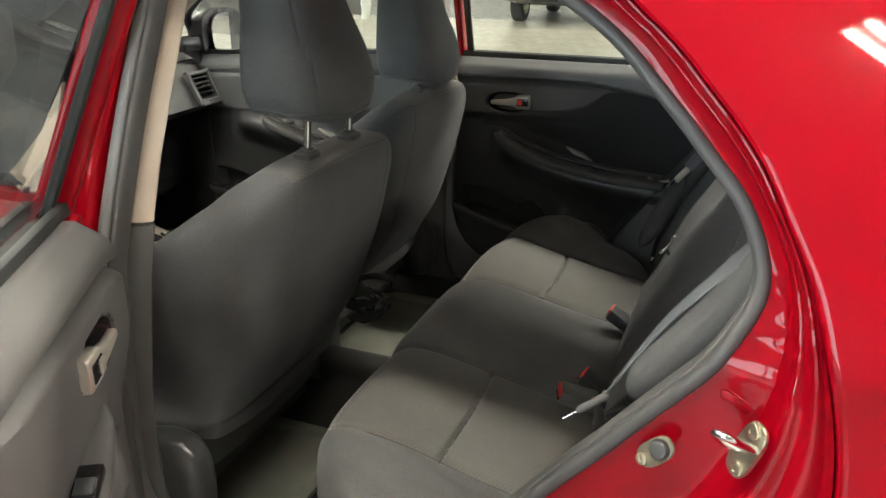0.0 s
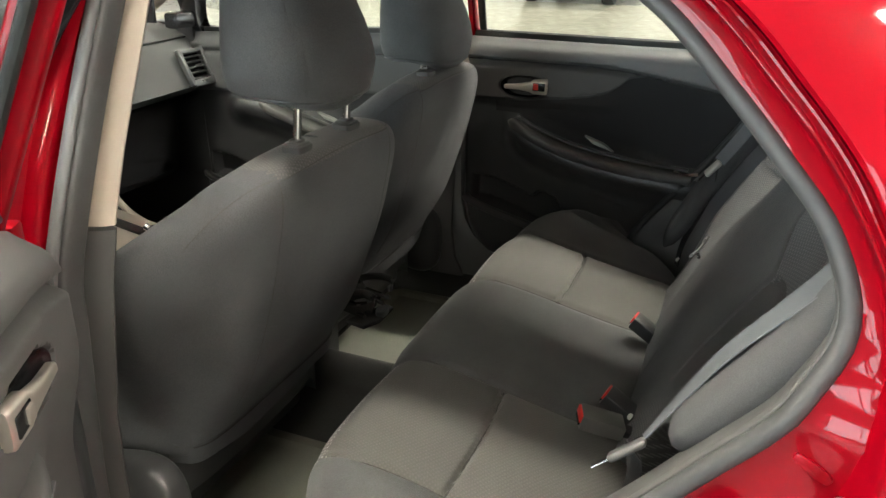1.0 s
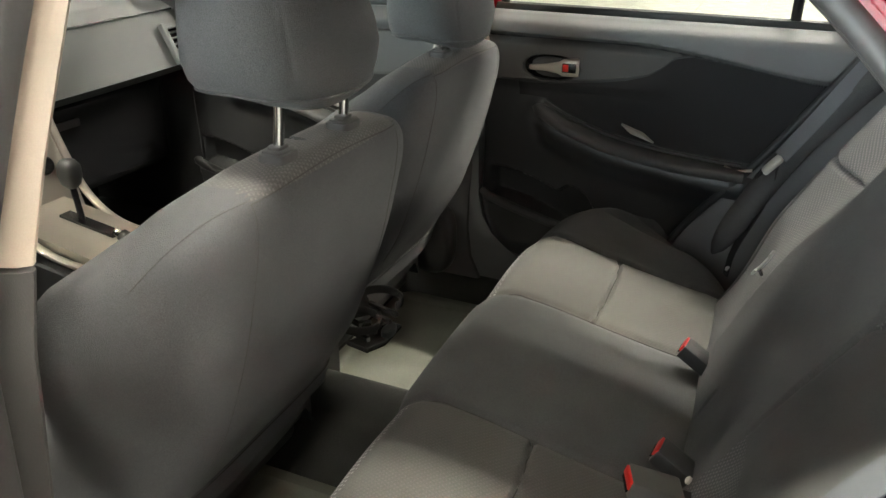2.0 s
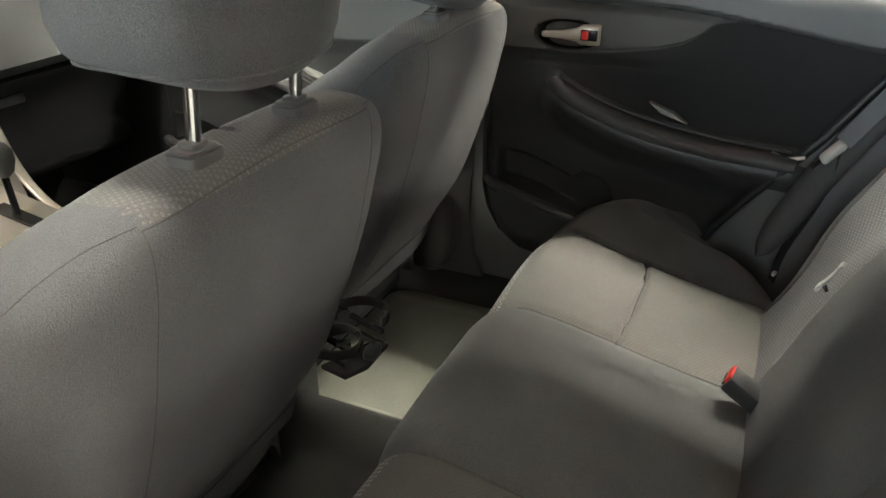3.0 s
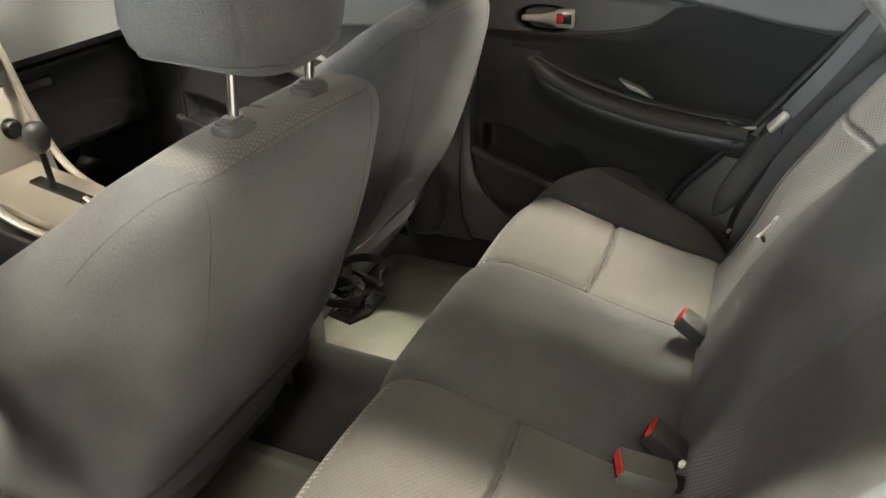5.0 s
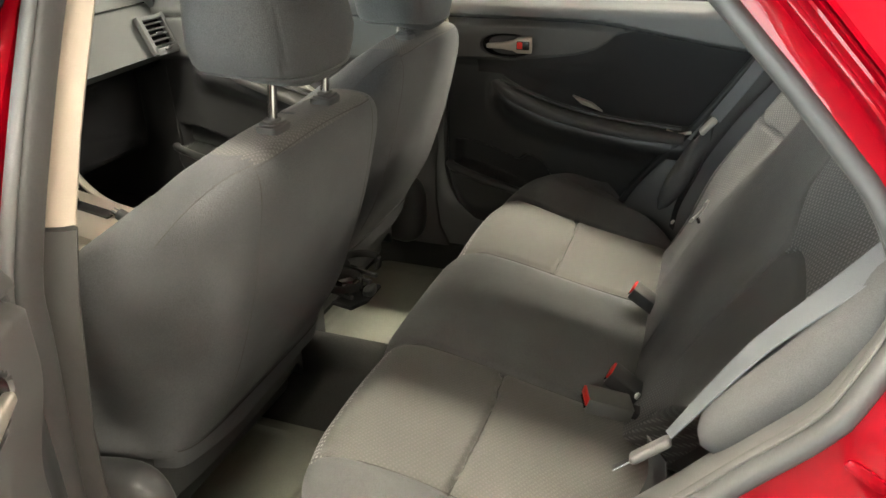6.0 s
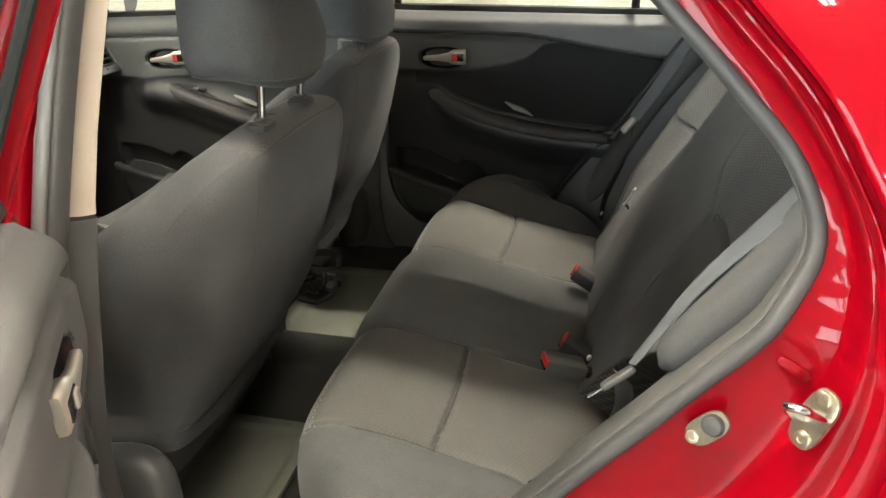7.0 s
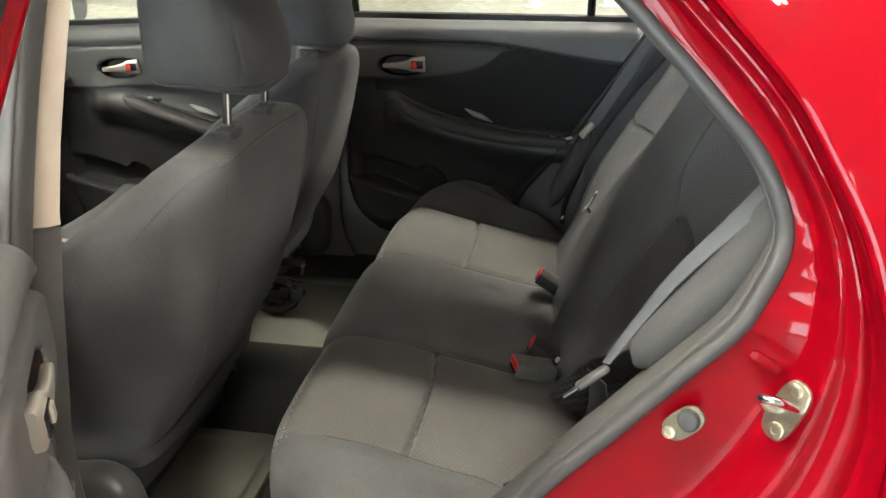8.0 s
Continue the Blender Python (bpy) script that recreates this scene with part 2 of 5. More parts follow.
# ---- showroom ----
floor = tagged(part("floor", box((40, 40, 0.1), (4, 0, -0.056)), GROUT), "pale glazed tile floor of a car showroom", "floor", kind="structure")
tile_mesh = None
for ix in range(-3, 13):
    for iy in range(-6, 12):
        if tile_mesh is None:
            t0 = part("tile", box((0.796, 0.796, 0.01), bevel=0.002, seg=1), TILE, floor)
            tile_mesh = t0.data
        else:
            t0 = new("tile", tile_mesh)
            t0.parent = floor
        t0.location = (ix * 0.8 + 4.0, iy * 0.8, -0.001)
# Outer tiles darkened to cut the light they bounce into the doorway.
field = bmesh.new()
for ix in range(-15, 22):
    for iy in range(-17, 20):
        if not (-3 <= ix < 13 and -6 <= iy < 12):
            cx, cy = ix * 0.8 + 4.0, iy * 0.8
            top = [field.verts.new((cx + a * 0.398, cy + c * 0.398, 0.004)) for a, c in ((-1, -1), (1, -1), (1, 1), (-1, 1))]
            low = [field.verts.new((cx + a * 0.399, cy + c * 0.399, -0.006)) for a, c in ((-1, -1), (1, -1), (1, 1), (-1, 1))]
            field.faces.new(top)
            for k in range(4):
                field.faces.new((low[k], low[(k + 1) % 4], top[(k + 1) % 4], top[k]))
tagged(part("tile_field", field, TILE_GREY, floor, smooth=0), kind="stuff")
ceiling = tagged(part("ceiling", box((40, 40, 0.1), (4, 0, 4.25)), CEIL), "white showroom ceiling", "ceiling", kind="structure")
for nm, size, at in (("wall_east", (0.2, 40, 4.3), (22, 0, 2.1)), ("wall_north", (40, 0.2, 4.3), (4, 16, 2.1))):
    tagged(part(nm, box(size, at), WALL), "plain off-white showroom wall", "wall", kind="structure")
# unseen glazed shop front, added behind the car to bring in soft daylight
south = tagged(part("wall_south", box((40, 0.2, 0.55), (4, -14, 0.225)), WALL), "unseen low shop-front wall under added windows", "wall", kind="structure")
part("lintel", box((40, 0.2, 0.7), (4, -14, 3.9)), WALL, south)
# Closed bay added to keep this light off the front seatbacks.
part("solid_bay", box((7.4, 0.2, 3.05), (-5.3, -14, 2.025)), WALL, south)
for k in range(12):
    part("mullion", box((0.08, 0.12, 3.05), (-1.55 + 2.0 * k, -14, 2.025), 0.006), CHROME, south)
# Unseen wall kept dark, with glazing added to light the far door and jamb.
west = tagged(part("wall_west", box((0.2, 40, 0.55), (-9, 0, 0.225)), WALL_DARK), "unseen dark wall with an added glazed stretch", "wall", kind="structure")
part("lintel", box((0.2, 40, 0.7), (-9, 0, 3.9)), WALL_DARK, west)
part("solid_bay", box((0.2, 19.9, 3.05), (-9, -9.55, 2.025)), WALL_DARK, west)
part("solid_bay", box((0.2, 10.0, 3.05), (-9, 15.0, 2.025)), WALL_DARK, west)
for k in range(5):
    part("mullion", box((0.12, 0.16, 3.05), (-9, 0.5 + 2.36 * k, 2.025), 0.006), WALL_DARK, west)
# Panel out of view, added to glow in place of side daylight.
tagged(part("backdrop", box((0.05, 22, 9), (-12, 5.0, 3.0)), SIDE_GLOW), "unseen glowing panel standing in for side daylight", "backdrop", kind="structure")
# Glowing panel added to fill the cabin through the rear window.
tagged(part("backdrop", box((60, 0.05, 9), (4, -17, 3.0)), REAR_GLOW), "unseen glowing panel standing in for daylight behind the shop front", "backdrop", kind="structure")
# Tube kind known from reflections; most are unseen extras added to brighten the cabin.
lamp0 = None
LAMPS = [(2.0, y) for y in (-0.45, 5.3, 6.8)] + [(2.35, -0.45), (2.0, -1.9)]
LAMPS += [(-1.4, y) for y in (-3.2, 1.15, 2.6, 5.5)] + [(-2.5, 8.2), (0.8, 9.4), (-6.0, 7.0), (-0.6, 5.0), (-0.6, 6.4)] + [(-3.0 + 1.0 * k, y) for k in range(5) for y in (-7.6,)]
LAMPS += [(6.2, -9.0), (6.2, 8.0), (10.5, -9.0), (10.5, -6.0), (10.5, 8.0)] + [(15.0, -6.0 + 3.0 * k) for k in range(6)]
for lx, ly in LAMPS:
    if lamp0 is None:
        lamp0 = thing("ceiling_light", "unseen twin-tube fluorescent batten under the ceiling", "ceiling light", (lx, ly, 4.1), "showroom lights")
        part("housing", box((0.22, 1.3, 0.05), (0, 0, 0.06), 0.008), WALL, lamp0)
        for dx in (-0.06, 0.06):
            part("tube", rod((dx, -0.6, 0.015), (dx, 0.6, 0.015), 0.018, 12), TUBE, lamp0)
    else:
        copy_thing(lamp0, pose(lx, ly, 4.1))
# First two match streaks in the red paint; the last is shortened fill.
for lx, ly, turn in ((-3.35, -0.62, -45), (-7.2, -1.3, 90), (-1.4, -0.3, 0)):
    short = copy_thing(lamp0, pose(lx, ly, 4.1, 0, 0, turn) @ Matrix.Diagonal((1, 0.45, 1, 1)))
    tagged(short, "short unseen twin-tube fluorescent batten under the ceiling")

# ---- car body ----
body = thing("car_body", "bright red sedan body shell with open rear doorway", "car")


def side_x(z, base):
    """The side of the car leans in above the belt line."""
    return base + 0.45 * max(z - 0.95, 0) + 0.04 * max(0.7 - z, 0)


# door opening line of the near side, rear part, from the roof down to the sill and forward
SEAL = [(0.86, 1.375), (0.55, 1.38), (0.36, 1.345), (0.24, 1.285), (0.155, 1.21), (0.10, 1.155), (0.058, 1.11), (0.032, 1.06),
        (0.028, 1.02), (0.045, 0.98), (0.075, 0.93), (0.12, 0.875), (0.18, 0.80), (0.235, 0.735), (0.30, 0.65), (0.38, 0.55), (0.47, 0.46), (0.58, 0.41), (0.74, 0.40), (0.87, 0.41)]
# outer edge of the jamb, where the quarter panel begins
EDGE = [(0.88, 1.445), (0.55, 1.455), (0.33, 1.41), (0.17, 1.30), (0.10, 1.235), (0.05, 1.18), (0.02, 1.13), (-0.01, 1.075), (-0.028, 1.025),
        (-0.045, 0.97), (-0.058, 0.91), (-0.063, 0.84), (-0.05, 0.76), (-0.02, 0.69), (0.05, 0.60), (0.15, 0.49), (0.28, 0.40), (0.42, 0.345), (0.60, 0.325), (0.90, 0.32)]


def fine_line(pts, n=120):
    return [(p.x, p.y) for p in curve_through([(a, b, 0) for a, b in pts], n)]


def matched(pts, others, n=120):
    """Two lines cut into steps of the same number between the same rows."""
    out_a, out_b = [], []
    ca, cb = curve_through([(a, b, 0) for a, b in pts], 400), curve_through([(a, b, 0) for a, b in others], 400)
    def at(c, p):
        return min(range(len(c)), key=lambda i: (c[i].x - p[0]) ** 2 + (c[i].y - p[1]) ** 2)
    ia, ib = [at(ca, p) for p in pts], [at(cb, p) for p in others]
    for (a0, a1), (b0, b1) in zip(zip(ia, ia[1:]), zip(ib, ib[1:])):
        for k in range(6):
            out_a.append(ca[round(a0 + (a1 - a0) * k / 6)])
            out_b.append(cb[round(b0 + (b1 - b0) * k / 6)])
    return [(p.x, p.y) for p in out_a] + [pts[-1]], [(p.x, p.y) for p in out_b] + [others[-1]]


SEAL_F, EDGE_F = matched(SEAL, EDGE)


def offset_line(pts, d):
    """pts in the side view moved outwards (to the rear and down) by d."""
    out = []
    for i, p in enumerate(pts):
        a, b = Vector(pts[max(i - 2, 0)]), Vector(pts[min(i + 2, len(pts) - 1)])
        t = (b - a).normalized()
        out.append((p[0] + t.y * d, p[1] - t.x * d))
    return out


SEAL_E = fine_line(SEAL, 120)
part("door_seal", sweep([(side_x(z, -0.703), y, z) for y, z in SEAL_E], [(a, b) for a, b in oval(0.011, 0.0095, 2.4, 18)], 120, (1, 0, 0), False), RUBBER, body, "grey rubber door seal")
part("seal_lip", sweep([(side_x(z, -0.690), y, z) for y, z in offset_line(SEAL_E, -0.0085)], oval(0.006, 0.0028, 2.5, 12), 120, (1, 0, 0), False), PLASTIC_MID, body, "grey inner lip of the door seal")
# inner wheel-arch trim beside the bench
low = [q for q in SEAL_E if q[1] < 1.10 and q[0] < 0.66]
rings = []
for d, x in ((-0.002, -0.692), (-0.006, -0.686), (-0.008, -0.676), (-0.007, -0.662), (-0.002, -0.645), (0.004, -0.628), (0.014, -0.615), (0.030, -0.608), (0.060, -0.606)):
    rings.append([(side_x(z, x), y, z) for y, z in offset_line(low, d)])
part("arch_trim", loft(rings, close=False), PLASTIC_MID, body, "grey wheel-arch trim beside the bench")
# Black blocks added so the gap beside the cushion reads as deep shade.
part("side_filler", box((0.05, 0.40, 0.22), (-0.635, 0.31, 0.42), 0.01), RUBBER_BLACK, body, "black filler added to darken the gap beside the cushion")
part("arch_backing", box((0.12, 0.32, 0.46), (-0.61, 0.0, 0.56), 0.04, 3), CARPET, body)


def outer_x(y, z):
    """The outer skin of the rear quarter."""
    return -0.795 - 0.035 * smoothstep(1.0, 0.72, z) + 0.52 * max(z - 1.0, 0) ** 1.15 + 0.10 * max(-y - 0.4, 0)


# jamb: from the seal outwards, a flat flange, a raised rib, a gutter and the turned edge of the skin
rings = []
PROFILE = ((0, 0), (0.04, 0.08), (0.2, 0.10), (0.45, 0.14), (0.52, 0.17), (0.555, 0.25), (0.585, 0.40), (0.615, 0.50), (0.65, 0.545), (0.69, 0.552), (0.725, 0.545), (0.755, 0.565), (0.79, 0.625), (0.83, 0.662), (0.87, 0.668), (0.90, 0.652), (0.925, 0.645), (0.94, 0.665), (0.955, 0.74), (0.965, 0.88), (0.975, 0.95))
for f, g in PROFILE:
    ring = []
    for (ya, za), (yb, zb) in zip(SEAL_F, EDGE_F):
        y, z = ya + (yb - ya) * f, za + (zb - za) * f
        x0, x1 = side_x(za, -0.698), outer_x(yb, zb)
        ring.append((x0 + (x1 - x0) * g, y, z))
    rings.append(ring)
part("door_jamb", loft(rings, close=False), RED, body, "glossy red door jamb with pressed ribs")
# quarter panel: outer skin behind and above the doorway
rings = []
for d, dx in ((-0.002, 0.014), (0.0, 0.005), (0.004, 0.001), (0.010, 0.0)):
    rings.append([(outer_x(y, z) + dx, y, z) for y, z in offset_line(EDGE_F, d)])
start = offset_line(EDGE_F, 0.010)
for k in range(1, 15):
    f = k / 14
    ring = []
    n = len(start)
    for i, (y, z) in enumerate(start):
        s = i / (n - 1)
        far = Vector((-0.35 - 0.95 * smoothstep(0.1, 0.35, s), 1.46 - 0.34 * smoothstep(0.05, 0.32, s) - 0.84 * smoothstep(0.32, 1.0, s)))
        if s > 0.75:
            far = far.lerp(Vector((0.88, 0.28)), smoothstep(0.75, 1.0, s))
        q = Vector((y, z)).lerp(far, f)
        ring.append((outer_x(q.x, q.y), q.x, q.y))
    rings.append(ring)
part("quarter_panel", loft(rings, close=False), RED, body, "glossy red rear quarter panel")
# roof rail over the doors
part("drip_rail", sweep([(-0.565, 0.85, 1.40), (-0.56, 0.55, 1.415), (-0.545, 0.2, 1.41), (-0.53, -0.2, 1.39)], oval(0.012, 0.02, 3, 12), 30, (1, 0, 0)), RED, body)


def striker():
    base = part("striker_plate", slab(oval(0.017, 0.036, 3.2, 28), 0.005, "x", -0.0025, 0.0015), STEEL, body, "zinc-plated door striker with two screws")
    loop = sweep([(0, 0.010, -0.010), (-0.026, 0.010, 0.002), (-0.044, 0.008, 0.014), (-0.050, 0.0, 0.022), (-0.044, -0.008, 0.026), (-0.026, -0.010, 0.020), (0, -0.010, 0.010)], oval(0.0048, 0.0048, 2, 12), 40, (0, 0.7, 0.7))
    part("striker_loop", loop, CHROME, base, "bright steel striker loop")
    for dy, dz in ((0.004, 0.024), (-0.004, -0.024)):
        screw = loft([[(x, dy + a, dz + b) for a, b in oval(r, r, 2, 18)] for x, r in ((-0.002, 0.009), (-0.005, 0.009), (-0.0058, 0.0075), (-0.0058, 0.004), (-0.0042, 0.0035))])
        part("screw", screw, STEEL, base)
    return base


st = striker()


def facing(at, normal, up):
    """A pose whose own -x looks along normal and whose z leans along up."""
    x = -Vector(normal).normalized()
    z = (Vector(up) - x * x.dot(Vector(up))).normalized()
    y = z.cross(x)
    m = Matrix((x, y, z)).transposed().to_4x4()
    m.translation = at
    return m


st.matrix_world = facing((-0.754, 0.020, 0.877), (-0.58, 0.78, 0.22), (0.0, -0.42, 0.90))
plug = part("grommet", slab([(a * 0.0145, b * 0.025) for a, b in oval(1, 1, 2.8, 28)], 0.005, "x", -0.004, 0.0015), ZINC, body, "oval zinc cover plate on the jamb")
part("stopper", loft([[(x, a, 0.008 + b) for a, b in oval(r, r, 2, 24)] for x, r in ((0.0, 0.0125), (-0.006, 0.0125), (-0.010, 0.010), (-0.011, 0.005))]), RUBBER, plug, "grey rubber stopper")
part("screw", loft([[(x, a, -0.019 + b) for a, b in oval(r, r, 2, 18)] for x, r in ((-0.003, 0.0075), (-0.007, 0.007), (-0.0075, 0.004), (-0.006, 0.0035))]), STEEL, plug)
plug.matrix_world = facing((-0.727, 0.112, 0.832), (-0.86, 0.40, 0.25), (-0.05, -0.7, 0.7))

mark = part("pressed_mark", slab(oval(0.006, 0.019, 4.0, 24), 0.004, "x", -0.002, 0.0018), RED, body, "pressed oblong mark in the jamb")
mark.matrix_world = facing((-0.712, 0.036, 0.907), (-0.99, 0.10, 0.08), (0.0, -0.88, -0.48))

from mathutils.bvhtree import BVHTree

# ---- near B-pillar, sill, floor, roof ----
PIL = [(1.36, 0.868), (1.25, 0.870), (1.15, 0.871), (1.08, 0.871), (1.0, 0.866), (0.99, 0.864)]


def pillar(table, zs, sx):
    rings = []
    for z in zs:
        y = lerp_table(sorted((b, a) for b, a in table), z)
        x = side_x(z, -0.672)
        ring = [(x + 0.006, y + 0.14), (x + 0.006, y + 0.016), (x + 0.003, y + 0.004), (x - 0.004, y), (x - 0.014, y + 0.010), (x - 0.024, y + 0.034), (x - 0.03, y + 0.06), (x - 0.035, y + 0.14)]
        rings.append([(sx * a, b, z) for a, b in ring])
    return loft(rings)


LOW = [(0.99, 0.862), (0.9, 0.868), (0.8, 0.884), (0.7, 0.90), (0.6, 0.91), (0.5, 0.912), (0.42, 0.90), (0.36, 0.87)]
for sx in (1, -1):
    part("pillar_trim", pillar(PIL, [0.99, 1.0, 1.04, 1.08, 1.12, 1.15, 1.2, 1.25, 1.31, 1.36], sx), CREAM, body, "cream upper pillar trim")
    part("lower_pillar_trim", pillar(LOW, [0.36, 0.42, 0.5, 0.6, 0.7, 0.8, 0.9, 0.985], sx), PLASTIC_MID, body, "dark grey lower pillar trim")
# pillar weather strip and painted pillar skin of the near side
strip = [(1.38, 0.886), (1.30, 0.886), (1.18, 0.890), (1.09, 0.890), (1.0, 0.887), (0.93, 0.887), (0.86, 0.892), (0.63, 0.915), (0.53, 0.915), (0.42, 0.875)]
part("pillar_seal", sweep([(side_x(z, -0.7235), y, z) for z, y in strip], oval(0.010, 0.0185, 3.0, 20), 60, (0, 1, 0)), RUBBER, body, "dark grey flat rubber door seal")
part("seal_bead", sweep([(side_x(z, -0.748), y + 0.004, z) for z, y in strip], oval(0.009, 0.0065, 2.2, 14), 60, (0, 1, 0)), PLASTIC_GREY, body, "light grey bead of the door seal")
rings = []
for z, y in ((1.41, 0.905), (1.31, 0.912), (1.18, 0.926), (1.09, 0.935), (1.0, 0.93), (0.86, 0.918), (0.63, 0.935), (0.5, 0.93), (0.38, 0.90)):
    x, y = side_x(z, -0.735), y - 0.018
    rings.append([(x, y, z), (x - 0.016, y + 0.001, z), (x - 0.024, y + 0.008, z), (x - 0.028, y + 0.020, z), (x - 0.052, y + 0.026, z), (x - 0.054, y + 0.036, z), (x - 0.050, y + 0.046, z), (x, y + 0.046, z)])
part("pillar_skin", loft(rings), RED, body, "red painted door pillar")
# far side trim: lower pillar foot and quarter trim behind the door
part("far_pillar_foot", slab([(0.893, 1.0), (0.893, 0.60), (0.88, 0.54), (0.85, 0.49), (0.80, 0.45), (0.74, 0.43), (0.70, 0.36), (1.12, 0.36), (1.06, 0.6), (1.02, 1.0)], 0.06, "x", 0.668, 0.006), PLASTIC_GREY, body, "dark grey lower pillar trim")
# Paler grey stands in for light that should reach this trim.
part("far_quarter_trim", slab([(0.035, 1.07), (0.21, 0.79), (0.36, 0.60), (0.44, 0.42), (0.10, 0.36), (-0.30, 0.40), (-0.30, 1.07)], 0.06, "x", 0.672, 0.008), PLASTIC_GREY, body, "quarter trim, light put into its paler grey")
part("far_quarter_strip", sweep([(0.668, 0.05, 1.06), (0.668, 0.215, 0.80), (0.668, 0.36, 0.61), (0.668, 0.43, 0.47)], oval(0.010, 0.009, 2.4, 12), 40, (1, 0, 0)), RUBBER_BLACK, body, "black rubber door seal")
# sill and floor
part("sill_plate", sheet(lambda u, v: (-0.72 + 0.16 * v, 0.30 + 0.75 * u, 0.425 - 0.12 * smoothstep(0.3, 1, v)), 20, 12, (0, 0, -0.05)), PLASTIC_MID, body, "grey plastic sill plate")
part("rocker_panel", sheet(lambda u, v: (-0.72 - 0.11 * math.sin(v * 2.2), 0.25 + 1.9 * u, 0.41 - 0.20 * v), 20, 12, (0.05, 0, 0)), RED, body)


def floor_z(x, y):
    tunnel = 0.13 * (1 - smoothstep(0.06, 0.16, abs(x)))
    return 0.262 + tunnel + 0.10 * smoothstep(0.60, 0.70, abs(x))


part("floor_carpet", sheet(lambda u, v: (-0.70 + 1.40 * u, 0.20 + 2.1 * v, floor_z(-0.70 + 1.40 * u, 0.20 + 2.1 * v)), 100, 40), CARPET, body, "black floor carpet over a centre tunnel")
part("floor_pan", box((1.5, 3.0, 0.03), (0, 0.9, 0.215), 0.004), RUBBER_BLACK, body)
part("roof", sheet(lambda u, v: (-0.56 + 1.12 * u, -0.35 + 1.85 * v, 1.40 + 0.06 * math.sin(math.pi * u) + 0.02 * math.sin(math.pi * v)), 20, 20, (0, 0, 0.03)), RED, body)
part("headliner", sheet(lambda u, v: (-0.57 + 1.14 * u, -0.35 + 1.85 * v, 1.365 + 0.05 * math.sin(math.pi * u)), 20, 20, (0, 0, 0.015)), CREAM, body, "cream cloth headliner")
part("parcel_shelf", box((1.2, 0.5, 0.04), (0, -0.32, 1.0), 0.01), PLASTIC, body, "dark rear parcel shelf")
part("far_quarter", box((0.06, 0.7, 0.75), (0.76, -0.42, 0.70), 0.02), RED, body)
for sx in (-1, 1):
    part("kick_panel", slab([(1.80, 0.26), (2.32, 0.26), (2.32, 1.05), (1.83, 1.05)], 0.05, "x", 0.70 if sx > 0 else -0.75, 0.004), PLASTIC, body, "dark kick panel")
part("firewall", box((1.5, 0.04, 0.8), (0, 2.30, 0.64), 0.01), CARPET, body)


# ---- rear bench ----
bench = thing("rear_bench_seat", "dark grey cloth rear bench with patterned outer inserts", "car seat")
SECT, OUTER, TEE = 0.195, 0.49, 0.475


def cushion_profile(x):
    """Side view of the cushion at x, from the back edge forward over the top and down the front."""
    a = abs(x)
    puff = 0.010 * math.cos(min(max((a - 0.34) / 0.15, -1), 1) * math.pi / 2) if a > SECT else 0.006 * math.cos(a / SECT * math.pi / 2)
    drop = 0.022 * smoothstep(0.58, 0.69, a) ** 2 - 0.012 * smoothstep(0.49, 0.54, a) * smoothstep(0.69, 0.60, a)
    if x > 0:
        drop = -0.034 * smoothstep(0.49, 0.61, a) * smoothstep(0.70, 0.655, a)
    r = 0.255
    turn = r - math.sqrt(max(r * r - max(a - 0.43, 0) ** 2, 0.0))
    back = lerp_table([(0.28, 0.0), (0.40, 0.06), (0.46, 0.105), (0.52, 0.16), (0.60, 0.25), (0.69, 0.36)], a) if x < 0 else 0.22 - math.sqrt(max(0.22 ** 2 - min(max(a - 0.41, 0), 0.22) ** 2, 0.0))
    pts = [(0.17, 0.42), (0.20, 0.490), (0.25, 0.522), (0.33, 0.537), (0.42, 0.555), (0.50, 0.573), (0.57, 0.587), (0.62, 0.592), (0.66, 0.586), (0.69, 0.564), (0.706, 0.53), (0.712, 0.48), (0.706, 0.42), (0.69, 0.34), (0.66, 0.30)]
    out = []
    for y, z in pts:
        w = smoothstep(0.2, 0.3, y) * smoothstep(0.40, 0.55, z)
        f = (y - 0.17) / 0.54
        out.append((0.17 + 0.8 * back + f * (0.54 - 0.8 * back - turn + 0.012 * smoothstep(SECT + 0.03, SECT - 0.06, a)), z + puff * w - drop * smoothstep(0.42, 0.55, z)))
    return out


